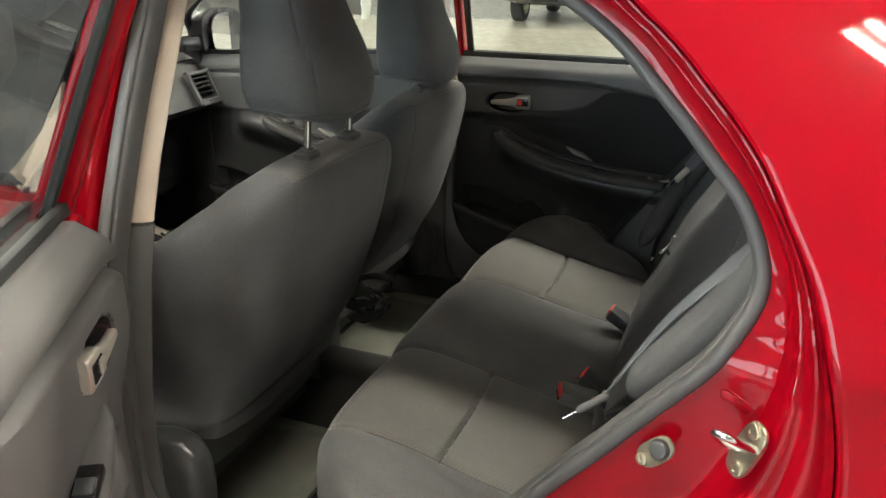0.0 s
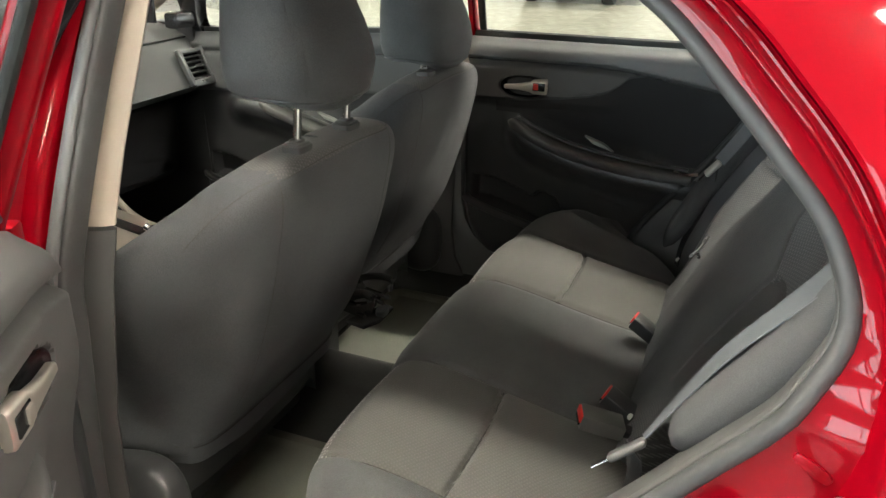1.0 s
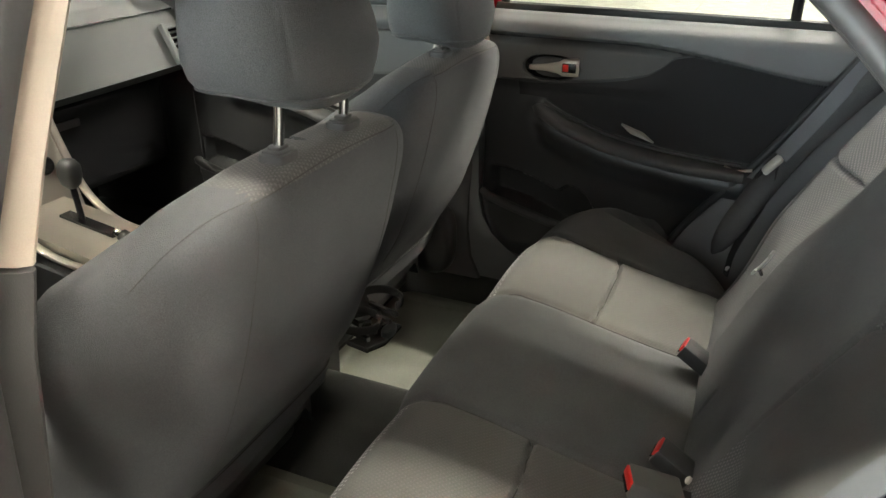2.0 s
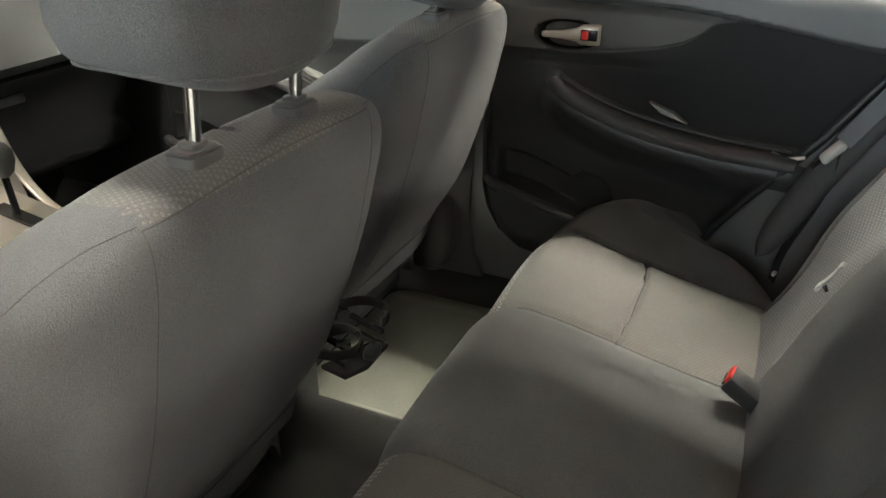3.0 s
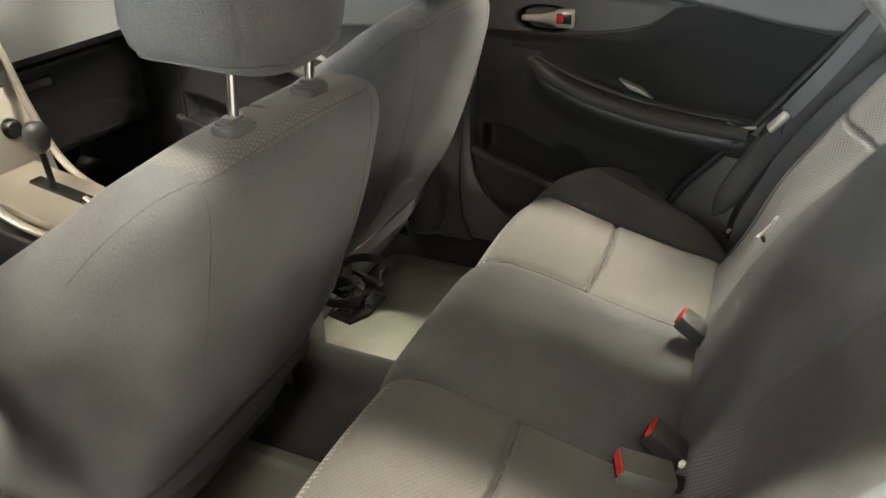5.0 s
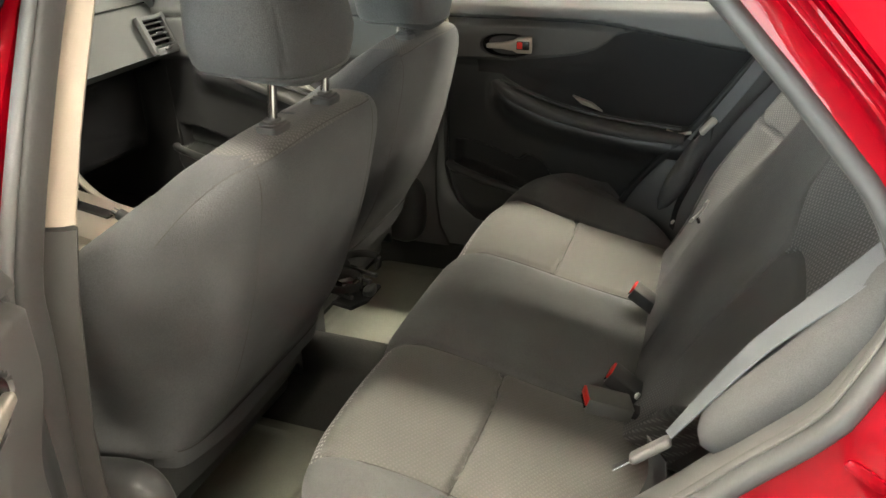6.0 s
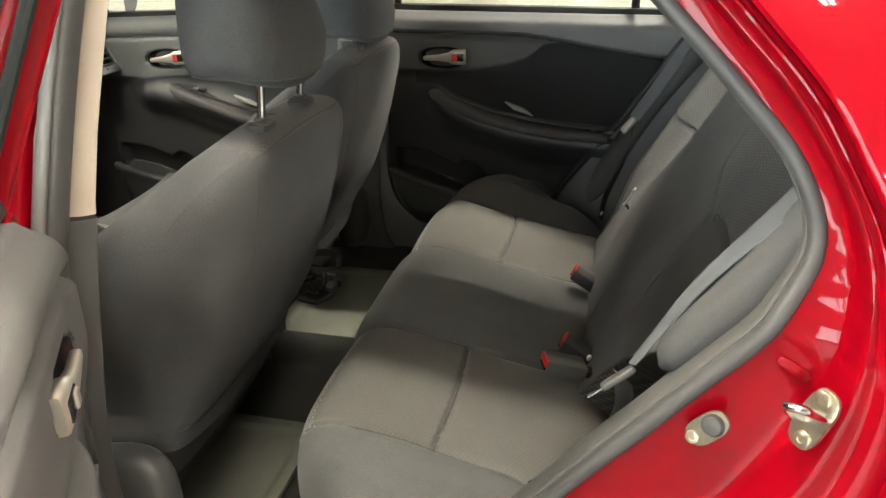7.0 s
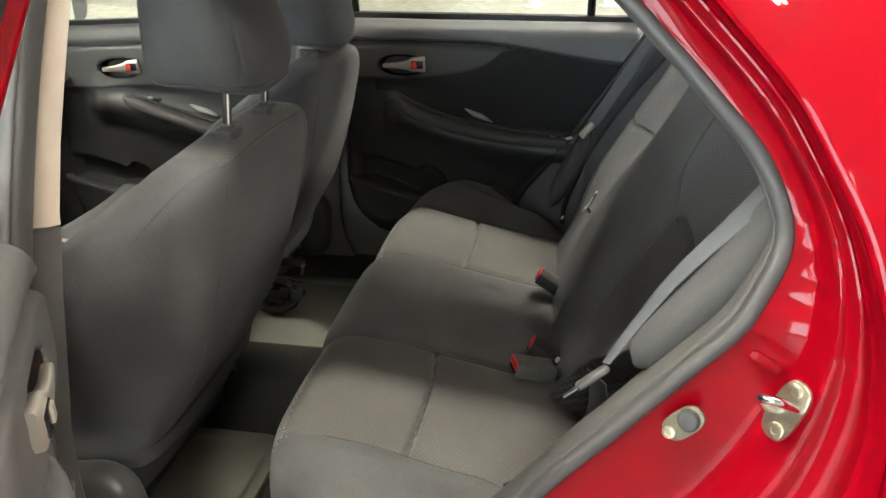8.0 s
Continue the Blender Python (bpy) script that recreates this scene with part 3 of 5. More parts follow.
def bench_cushion():
    bm = bmesh.new()
    rows = []
    nx, ny = 280, 170
    for i in range(nx + 1):
        x = -0.685 + 1.37 * i / nx
        prof = curve_through([(0, y, z) for y, z in cushion_profile(x)], ny + 1)
        row = []
        for j, p in enumerate(prof):
            a, b = prof[max(j - 1, 0)], prof[min(j + 1, ny)]
            t = (b - a).normalized()
            nrm = Vector((0, -t.z, t.y))
            ax = abs(x)
            edge = OUTER + 0.03 * smoothstep(0.5, 0.70, p.y)
            d = groove(ax - SECT, 0.009, 0.005) + groove(ax - edge, 0.006, 0.005)
            if SECT < ax < edge:
                d += groove(p.y - TEE + 0.012 * math.cos((ax - 0.34) / 0.15 * 1.5), 0.0042, 0.012) if p.z > 0.5 else 0
            row.append(bm.verts.new((x, p.y + nrm.y * d, p.z + nrm.z * d)))
        rows.append(row)
    plain = []
    for i in range(nx):
        for j in range(ny):
            f = bm.faces.new((rows[i][j], rows[i + 1][j], rows[i + 1][j + 1], rows[i][j + 1]))
            c = f.calc_center_median()
            edge = OUTER + 0.03 * smoothstep(0.5, 0.70, c.y)
            if SECT < abs(c.x) < edge and c.z > 0.47:
                f.normal_update()
                f.material_index = 2 if c.y > 0.6 and abs(f.normal.z) < 0.80 else 1
    base = [rows[0], rows[-1]]
    for row in base:
        bm.faces.new(row)
    return bm


def seam_on(ob, pts, name="seam", lift=0.0, r=0.0009):
    """A sewn seam through points dropped onto a surface along the given way."""
    line = curve_through(pts, 60)
    return part(name, sweep(line, oval(r * 1.6, r, 2, 8), 60, (0.3, 0.5, 0.8)), SEAM, ob)


def cushion_at(x, y):
    prof = curve_through([(0, a, b) for a, b in cushion_profile(x)], 171)
    ax = abs(x)
    best = min((p for p in prof if p.z > 0.5 or p.y > 0.6), key=lambda p: abs(p.y - y) + (5 if p.z < 0.50 and y < 0.69 else 0))
    return (x, best.y, best.z - 0.004)


cushion = part("seat_cushion", bench_cushion(), FABRIC, bench, "grey cloth cushion with sewn sections")
cushion.data.materials.append(FABRIC_IN)
cushion.data.materials.append(FABRIC_ROLL)
for sx in (-1, 1):
    seam_on(cushion, [cushion_at(sx * SECT, 0.24 + 0.05 * k) for k in range(9)] + [(sx * SECT, 0.700, 0.535), (sx * SECT, 0.704, 0.45)], r=0.0005)
    seam_on(cushion, [cushion_at(sx * (OUTER + 0.03 * smoothstep(0.5, 0.7, 0.25 + 0.05 * k)), 0.25 + 0.05 * k) for k in range(9)], r=0.0006)
    tee = []
    for k in range(13):
        x = SECT + (OUTER - SECT) * k / 12
        q = cushion_at(sx * x, TEE - 0.012 * math.cos((x - 0.34) / 0.15 * 1.5))
        tee.append((q[0], q[1], q[2] - 0.006))
    seam_on(cushion, tee, r=0.0014)


def back_y(z):
    return 0.255 - 0.60 * (z - 0.53)


INNER = [(0.50, -0.20), (0.86, -0.16), (0.88, -0.13), (0.92, -0.06), (0.97, -0.02), (1.02, 0.0), (1.1, 0.0)]
SPLIT = [(0.50, 0.195), (0.60, 0.208), (0.65, 0.245), (0.70, 0.260), (0.76, 0.270), (1.2, 0.278)]
SHOULDER = [(0.50, 0.455), (0.65, 0.46), (0.76, 0.50), (0.86, 0.545), (1.10, 0.56)]


def back_seams(x, z):
    """Distances to the inner, outer and cross seams of an outer section of the backrest."""
    ax = abs(x)
    cross = z - 0.862 + 0.030 * smoothstep(0.20, 0.14, ax) - 0.006 * math.sin((ax - 0.16) * 15)
    inner = ax - lerp_table(SPLIT, z) if x > 0 else ax + lerp_table(INNER, z)
    return inner, ax - lerp_table(SHOULDER, z), cross


def bench_back():
    bm = bmesh.new()
    nx, nz = 220, 170
    rows = []
    for i in range(nx + 1):
        row = []
        for j in range(nz + 1):
            s = j / nz
            z = 0.50 + 0.70 * s
            side = [(0.50, 0.50), (0.62, 0.53), (0.80, 0.585), (0.88, 0.605), (1.2, 0.605)] if 2 * i > nx else [(0.50, 0.27), (0.60, 0.30), (0.66, 0.36), (0.74, 0.47), (0.80, 0.55), (0.88, 0.605), (1.2, 0.605)]
            x = (2 * i / nx - 1) * lerp_table(side, z)
            ax = abs(x)
            inner, outer, cross = back_seams(x, z)
            ridge = 0.016 * smoothstep(0.25, 0.05, ax) * smoothstep(0.50, 0.62, z)
            if x > 0:
                ridge = (0.016 + 0.006 * smoothstep(0.0, 0.2, x)) * smoothstep(0.003, -0.022, inner) * smoothstep(0.50, 0.60, z) + groove(inner, 0.0045, 0.014)
            wing = 0.030 * smoothstep(0.34, 0.50, ax) * smoothstep(0.55, 0.75, z)
            lumbar = 0.016 * math.exp(-(((ax - 0.33) / 0.12) ** 2) - ((z - 0.72) / 0.10) ** 2)
            y = back_y(z) + ridge + wing + lumbar
            y += groove(outer, 0.005, 0.009) + groove(inner, 0.005, 0.008 * smoothstep(0.62, 0.80, z))
            if inner > 0 and outer < 0:
                y += groove(cross, 0.004, 0.009)
            y += 0.0015 * math.sin(z * 31 + 2.5 * math.sin(x * 9)) * smoothstep(0.5, 0.3, ax)
            y -= 0.10 * smoothstep(0.92, 1.0, s) ** 2 + 0.09 * smoothstep(0.90, 1.0, abs(2 * i / nx - 1)) ** 1.5
            row.append(bm.verts.new((x, y, z - 0.02 * smoothstep(0.92, 1.0, s))))
        rows.append(row)
    for i in range(nx):
        for j in range(nz):
            f = bm.faces.new((rows[i][j], rows[i + 1][j], rows[i + 1][j + 1], rows[i][j + 1]))
            c = f.calc_center_median()
            inner, outer, cross = back_seams(c.x, c.z)
            if inner > 0 and outer < 0 and (cross > 0 or c.z < 0.66 or c.x > 0):
                f.material_index = 1
    rim = [r[0] for r in rows] + rows[-1][1:] + [r[-1] for r in rows[-2::-1]] + rows[0][-2:0:-1]
    rear = [bm.verts.new(v.co + Vector((0, -0.08, -0.02))) for v in rim]
    for i in range(len(rim)):
        j = (i + 1) % len(rim)
        bm.faces.new((rim[i], rim[j], rear[j], rear[i]))
    bm.faces.new(rear)
    return bm


backrest = part("backrest", bench_back(), FABRIC, bench, "grey cloth backrest with raised centre section")
backrest.data.materials.append(FABRIC_BACK)
for sx in (-1, 1):
    line = [(sx * 0.622, 0.157, 0.835), (sx * 0.622, 0.128, 0.880), (sx * 0.622, 0.074, 0.955), (sx * 0.600, 0.016, 1.035), (sx * 0.57, -0.035, 1.09), (sx * 0.535, -0.085, 1.15)]
    if sx > 0:
        line = [(0.545, 0.285, 0.60), (0.572, 0.245, 0.68), (0.598, 0.200, 0.765)] + line
    pts = curve_through(line, 36)
    rings = []
    for i, p in enumerate(pts):
        s = i / 35
        k = min(1.0, math.sqrt(max(1 - (1 - min(s / 0.14, 1)) ** 2, 0.02)))
        t = (pts[min(i + 1, 35)] - pts[max(i - 1, 0)]).normalized()
        v = t.cross(Vector((1, 0, 0))).normalized()
        rings.append([p + Vector((1, 0, 0)) * a * k + v * b * k for a, b in oval(0.036, 0.027, 2.4, 28)])
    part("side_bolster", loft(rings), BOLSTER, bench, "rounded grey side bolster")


for px, py, pz in ((0.54, 0.246, 0.57), (-0.205, 0.243, 0.575)):
    part("anchor_cap", loft([[(px + a, py + o * 0.86 - c * 0.5, pz + o * 0.5 + c * 0.86) for a, c in oval(r, r, 2, 14)] for o, r in ((0.0, 0.006), (0.004, 0.006), (0.006, 0.003))]), WALL, bench, "small white anchor cap")


# ---- front seats ----
def front_seat(name, label):
    seat = thing(name, label, "car seat", group="front seats")

    def rear(z):
        return 0.715 + 0.30 * (1.03 - z) + 0.022 * smoothstep(0.72, 0.54, z) - 0.02 * math.sin(math.pi * min(max((z - 0.5) / 0.53, 0), 1))

    HALF = [(0.53, 0.232), (0.60, 0.222), (0.70, 0.219), (0.76, 0.230), (0.82, 0.247), (0.90, 0.259), (0.97, 0.261), (1.06, 0.258)]
    rings = []
    n, cz, ch = 104, 0.90, 0.138
    steps = [(0.536, 0.97), (0.538, 0.985), (0.545, 0.996), (0.56, 1.0), (0.58, 1.0)] + [(0.60 + 0.03 * k, 1.0) for k in range(10)]
    for k in range(1, 19):
        th = math.pi / 2 * (k / 18) ** 0.85
        steps.append((cz + ch * max(math.sin(th), 0) ** (2 / 4.0), max(math.cos(min(th, 1.5705)), 0.0) ** (2 / 4.0)))
    for z, s in steps:
        hw = lerp_table(HALF, z)
        wide = 0.068 * smoothstep(1.06, 0.88, z) * (0.35 + 0.65 * smoothstep(0.56, 0.84, z))
        ring = []
        for a, b in oval(1, 1, 4.8 + 1.8 * smoothstep(0.75, 0.56, z), n, 0.5):
            f = (b + 1) / 2
            x = a * (hw + wide * smoothstep(0.1, 0.9, f)) * max(s, 0.02)
            bol = 0.065 * smoothstep(0.5, 0.95, abs(a)) * smoothstep(0.5, 1, f) * smoothstep(1.04, 0.85, z)
            y = rear(z) + (1 - s) * 0.050 + f * (0.190 - (1 - s) * 0.12) + bol
            if f < 0.35:
                y -= 0.012 * (1 - min(abs(x) / hw, 1) ** 4) * smoothstep(0.35, 0.1, f) * s * smoothstep(0.54, 0.70, z)
            ring.append((x, y, z - 0.06 * smoothstep(0.35, 1.0, f) * smoothstep(0.86, 1.04, z)))
        rings.append(ring)
    back = part("backrest", loft(rings), PANEL, seat, "grey cloth backrest with sewn shoulder seams")
    back.data.materials.append(FABRIC_YOKE)
    for poly in back.data.polygons:
        c = poly.center
        if c.z > 1.02 and abs(c.x) < 0.168 and c.y < 0.80 and poly.normal.z > 0.3:
            poly.material_index = 1
    from_rear = BVHTree.FromPolygons([v.co for v in back.data.vertices], [p.vertices for p in back.data.polygons])

    def sewn(pts, way):
        """Thread through points that are moved along way until they meet the cloth."""
        line = []
        for p in curve_through(pts, 40):
            hit = from_rear.ray_cast(p - Vector(way) * 0.2, Vector(way))
            if hit[0]:
                line.append(hit[0])
        part("seam", sweep(line, oval(0.0009, 0.0006, 2, 8), len(line), (1, 0.2, 0.1), False), SEAM, back)

    for sx in (-1, 1):
        sewn([(sx * 0.171, 0.75, z) for z in (0.62, 0.75, 0.85, 0.95, 1.0, 1.018)], (0, 1, 0))
        sewn([(sx * 0.171, 0.73, 1.02), (sx * 0.205, 0.76, 1.0), (sx * 0.24, 0.80, 0.96), (sx * 0.27, 0.85, 0.90)], Vector((-sx * 0.55, 0.6, -0.55)).normalized())
    sewn([(-0.171, 0.73, 1.018), (-0.08, 0.73, 1.024), (0, 0.73, 1.026), (0.08, 0.73, 1.024), (0.171, 0.73, 1.018)], (0, 1, 0))
    def hem(u, v):
        """A sewn skirt that hangs from the lower edge of the back."""
        x = (u - 0.5) * 0.462
        hit = from_rear.ray_cast(Vector((x, 0.5, 0.556)), Vector((0, 1, 0)))
        y = hit[0].y if hit[0] else 0.88
        return (x * (1 - 0.02 * v), y - 0.004 + 0.010 * v + 0.002 * math.sin(u * 17) * v, 0.562 - 0.046 * v + 0.004 * math.sin(u * 9 + 1) * v)

    part("hem", sheet(hem, 60, 14, (0, 0.008, 0)), PANEL, back, "stitched lower hem")
    fold = [Vector(hem(k / 40, 0.10)) + Vector((0, -0.001, 0)) for k in range(41)]
    part("hem_seam", sweep(fold, oval(0.0012, 0.0008, 2, 8), 41, (0, 0, 1), False), SEAM, back)
    part("lower_frame", box((0.40, 0.05, 0.16), (0, 0.98, 0.45), 0.015), RUBBER_BLACK, seat, "black seat frame under the backrest")
    part("seat_base", sheet(lambda u, v: ((u - 0.5) * 0.46 * (1 - 0.04 * v), 0.94 + 0.60 * v, 0.545 + 0.05 * v + 0.022 * abs(2 * u - 1) ** 3 - 0.13 * smoothstep(0.86, 1.0, v) - 0.05 * smoothstep(0.9, 1.0, abs(2 * u - 1)) ** 2), 40, 40, (0, 0, -0.13)), FABRIC, seat, "grey cloth seat cushion")
    rings = []
    for z, s in ((1.086, 0.55), (1.088, 0.72), (1.093, 0.84), (1.100, 0.92), (1.115, 0.975), (1.14, 1.0), (1.17, 1.0), (1.20, 1.0), (1.23, 0.99), (1.26, 0.975), (1.285, 0.95), (1.305, 0.91), (1.32, 0.83), (1.33, 0.68), (1.334, 0.35)):
        ring = []
        for a, b in oval(1, 1, 2.9, 260):
            top = smoothstep(1.13, 1.31, z)
            x = a * (0.141 - 0.036 * top) * (1 - (1 - s) * 0.95) * (1 - 0.085 * smoothstep(1.165, 1.085, z) ** 1.6)
            half = 0.084 - 0.020 * top
            bulge = 0.008 * (1 - a * a) * (1 if b < 0 else 0)
            y = 0.778 + b * half * (1 - (1 - s) * 0.9) - bulge * s + 0.026 * top
            y += -groove(abs(x) - 0.100 + 0.02 * smoothstep(1.2, 1.32, z), 0.0028, 0.0020) if b < 0 else 0
            ring.append((x, y + 0.004, z + 0.011 + 0.010 * a * a * smoothstep(1.13, 1.09, z) - 0.02 * (b < 0) * smoothstep(1.12, 1.08, z) * abs(b) * 0.5))
        rings.append(ring)
    head = part("headrest", loft(rings), FABRIC, seat, "grey cloth headrest on two chrome posts")
    pipe = rings[3] + rings[3][:2]
    part("piping", sweep([(x, y, z) for x, y, z in pipe], oval(0.0022, 0.0022, 2, 8), len(pipe), (0, 0, 1), False, caps=False), FABRIC, head, "sewn piping round the headrest")
    for dx in (-0.0755, 0.0755):
        part("headrest_post", rod((dx, 0.752, 1.04), (dx, 0.745, 1.12), 0.0065, 20), CHROME, seat, "chrome headrest post")
        collar = bmesh.new()
        for w, z0, h in ((0.0225, 1.040, 0.007), (0.0185, 1.046, 0.004), (0.0115, 1.050, 0.004)):
            loft([[(dx + a, 0.752 + b * 0.8, z) for a, b in oval(w * k, w * k, 4.5, 24)] for z, k in ((z0 - 0.01, 0.95), (z0 + 0.3 * h, 1.0), (z0 + 0.8 * h, 0.97), (z0 + h, 0.86))], bm=collar)
        part("post_collar", collar, PLASTIC_MID, seat, "grey plastic headrest collar")
    return seat


seat = front_seat("front_seat", "dark grey cloth driver seat with raised headrest")
# outer recliner cover
rings = []
for k in range(15):
    t = -1 + 2 * k / 14
    r = max(1 - abs(t) ** 3.2, 0.0) ** (1 / 3.2)
    rings.append([(-0.292 + 0.042 * t, 0.970 + 0.112 * a * max(r, 0.05), 0.475 + (0.095 - 0.025 * a) * b * max(r, 0.05)) for a, b in oval(1, 1, 2.8, 36)])
part("recliner_cover", loft(rings), GLOSSY, seat, "dark plastic recliner cover")
seat.location = (-0.325, 0, 0)
seat2 = copy_thing(seat, pose(0.335, 0.075, 0) )
seat2.scale.x = -1
for child in seat2.children:
    if child.name.startswith("headrest") and "post" not in child.name:
        child.location.z = -0.044
tagged(seat2, "dark grey cloth passenger seat with raised headrest", "car seat")


# ---- doors ----
def door(name, label, glass_label, front, rear, frame_mat, sx, handle_y):
    """A car door in closed place; sx is its side. front and rear: its ends along the car."""
    d = thing(name, label, "car door", group="car doors")
    L = front - rear
    back_part = rear < 0.5
    opened = back_part and sx < 0
    bulge = 1.0 if back_part else 0.2
    hx = 0.674 if opened else 0.686

    def X(x):
        return sx * x

    def bottom(y):
        f = (front - y)
        low = 0.40 + 0.13 * (1 - smoothstep(0.0, 0.14, f)) ** 2
        if back_part:
            low = max(low, 0.40 + 0.60 * smoothstep(0.36, 0.0, y - rear) ** 1.5)
        return low

    def lip(y):
        f = y - rear
        return 1.012 - (0.055 * (1 - smoothstep(0.0, 0.5, f)) if back_part else 0) - (0.022 * smoothstep(front - 0.12, front + 0.05, y) if opened else 0)

    def crest(y):
        return 1.068 - (0.085 * smoothstep(front - 0.07, front + 0.02, y) ** 1.5 if opened else 0)

    arm_z = lambda y: lerp_table([(rear + 0.15, 0.757), (rear + 0.34, 0.768), (rear + 0.43, 0.78), (rear + 0.53, 0.80), (rear + 0.62, 0.832), (rear + 0.67, 0.858)], y) if back_part else lerp_table([(rear + 0.1, 0.73), (rear + 0.35, 0.775), (rear + 0.6, 0.862), (rear + 0.68, 0.885)], y)

    def face(u, v):
        y = rear + L * u
        low = bottom(y)
        cr = crest(y)
        z = low + (cr - low) * v
        x = 0.715
        li = lip(y)
        # soft upper roll
        x -= 0.030 * bulge * smoothstep(li - 0.004, li + 0.012, z) * smoothstep(cr + 0.007, cr - 0.023, z) + 0.012 * smoothstep(cr - 0.008, cr - 0.038, z)
        x -= 0.012 * smoothstep(li + 0.002, li - 0.006, z) * smoothstep(0.86, 0.90, z) * (1 - bulge)
        x += 0.003 * math.exp(-((z - li) / 0.003) ** 2) * (1 - bulge)
        # handle field stands proud and fades to the rear
        hz = smoothstep(0.88, 0.915, z) * smoothstep(li + 0.0, li - 0.02, z)
        hf = smoothstep(handle_y - 0.30, handle_y - 0.20, y)
        x -= 0.016 * (smoothstep(0.78, 0.93, z) * smoothstep(li, li - 0.02, z) if opened else hz) * hf * bulge
        if opened:
            x -= 0.012 * smoothstep(0.76, 0.93, z) * smoothstep(li + 0.0, li - 0.02, z)
        # armrest shelf
        az = arm_z(y)
        af = smoothstep(rear + 0.02, rear + 0.2, y) * smoothstep(front - 0.12, front - 0.20, y)
        x -= af * 0.045 * math.exp(-((z - az + 0.045) / 0.05) ** 2)
        # map pocket
        pz = 0.597 - 0.12 * smoothstep(front - 0.05, front - 0.45, y)
        x -= 0.045 * smoothstep(pz + 0.006, pz - 0.006, z) * smoothstep(front - 0.01, front - 0.05, y) * smoothstep(low - 0.01, low + 0.10, z)
        # hollow of the pocket, with a bottle bay
        hi = pz + 0.075 + 0.035 * math.exp(-(((y - front + 0.27) / 0.04) ** 4))
        x += 0.030 * smoothstep(pz + 0.002, pz + 0.012, z) * smoothstep(hi + 0.006, hi - 0.006, z) * smoothstep(front - 0.035, front - 0.055, y) * smoothstep(front - 0.46, front - 0.36, y)
        # rounded rim
        x += 0.030 * (1 - smoothstep(0, 0.02, front - y)) + 0.03 * (1 - smoothstep(0, 0.025, y - rear)) + 0.02 * (1 - smoothstep(0.0, 0.02, z - low))
        # handle cup
        r = math.hypot((y - handle_y) / 0.068, (z - 0.945) / 0.030)
        x += 0.032 * smoothstep(1.02, 0.95, r)
        return (X(x), y, z)

    # The open door's shade and light are put into its trim and roll greys.
    trim = part("trim_panel", sheet(face, 150, 130, (sx * 0.05, 0, 0)), PLASTIC_MID if opened else PLASTIC, d, "black moulded door trim")
    trim.data.materials.append(PLASTIC_MID if opened else PLASTIC_GREY if back_part else DASH)
    for poly in trim.data.polygons:
        y, z = poly.center.y, poly.center.z
        if z > lip(y) + 0.001:
            poly.material_index = 1

    def surface(y, z):
        low = bottom(y)
        return abs(face((y - rear) / L, (z - low) / (crest(y) - low))[0])

    def insert_low(y):
        if back_part:
            return lerp_table([(0.40, 0.998), (0.44, 0.990), (0.46, 0.970), (0.49, 0.950), (0.54, 0.935), (0.60, 0.925), (0.66, 0.918), (0.72, 0.91), (front, 0.905)], y)
        return lerp_table([(rear, 0.90), (front, 0.885)], y)

    def insert(u, v):
        y0 = 0.425 if back_part else rear + 0.01
        y = y0 + (front - 0.016 - y0) * u
        hi, lo = lip(y) - 0.004, min(insert_low(y), lip(y) - 0.006)
        z = lo + (hi - lo) * v
        return (X(surface(y, z) - 0.0035 * smoothstep(0, 0.04, v) * smoothstep(0, 0.03, u)), y, z)

    if not opened:
        part("upper_insert", sheet(insert, 90, 24, (sx * 0.01, 0, 0)), PLASTIC_MID if back_part else DASH, d, "dark grey upper trim insert")
    if back_part and not opened:
        def cloth(u, v):
            y = rear + 0.03 + (0.80 - rear - 0.03) * u
            lo, hi = max(arm_z(y) + 0.012, bottom(y) + 0.012), min(insert_low(y), lip(y)) - 0.004
            z = lo + (max(hi, lo + 0.004) - lo) * v
            return (X(surface(y, z) - 0.002), y, z)
        part("cloth_insert", sheet(cloth, 60, 30, (sx * 0.01, 0, 0)), FABRIC_BLACK, d, "black cloth door insert")
    cup_rings = []
    for k, dp in ((1.0, 0.003), (0.97, 0.0), (0.93, 0.002), (0.85, 0.012), (0.6, 0.022), (0.02, 0.024)):
        cup_rings.append([(X(hx + 0.002 + dp), handle_y + a * k, 0.945 + b * k) for a, b in oval(0.066, 0.029, 2.3, 40)])
    part("handle_cup", loft(cup_rings, caps=False), BLACK, d, "black handle recess")
    # inner handle
    hb = bmesh.new()
    ring = []
    for y0, w, h, o in ((handle_y + 0.054, 0.004, 0.004, 0.0), (handle_y + 0.050, 0.006, 0.006, 0.002), (handle_y + 0.01, 0.007, 0.0085, 0.004), (handle_y - 0.02, 0.008, 0.014, 0.004), (handle_y - 0.03, 0.009, 0.020, 0.003), (handle_y - 0.064, 0.009, 0.022, 0.002), (handle_y - 0.068, 0.006, 0.020, 0.002)):
        ring.append([(X(hx - o + a), y0, 0.946 + 0.06 * (handle_y - y0) + b) for a, b in oval(w, h, 3.5, 20)])
    handle = part("door_handle", loft(ring, bm=hb), SATIN, d, "champagne-coloured inner door handle")
    lk = part("lock_knob_recess", box((0.006, 0.034, 0.022), (X(hx - 0.010), handle_y - 0.046, 0.949), 0.002), BLACK, d)
    part("lock_knob", box((0.006, 0.014, 0.017), (X(hx - 0.013), handle_y - 0.038, 0.949), 0.002), RED_PLASTIC, d, "red lock marker")
    # armrest
    a0, a1 = (rear + 0.19, front - 0.145) if back_part else (rear + 0.12, front - 0.27)
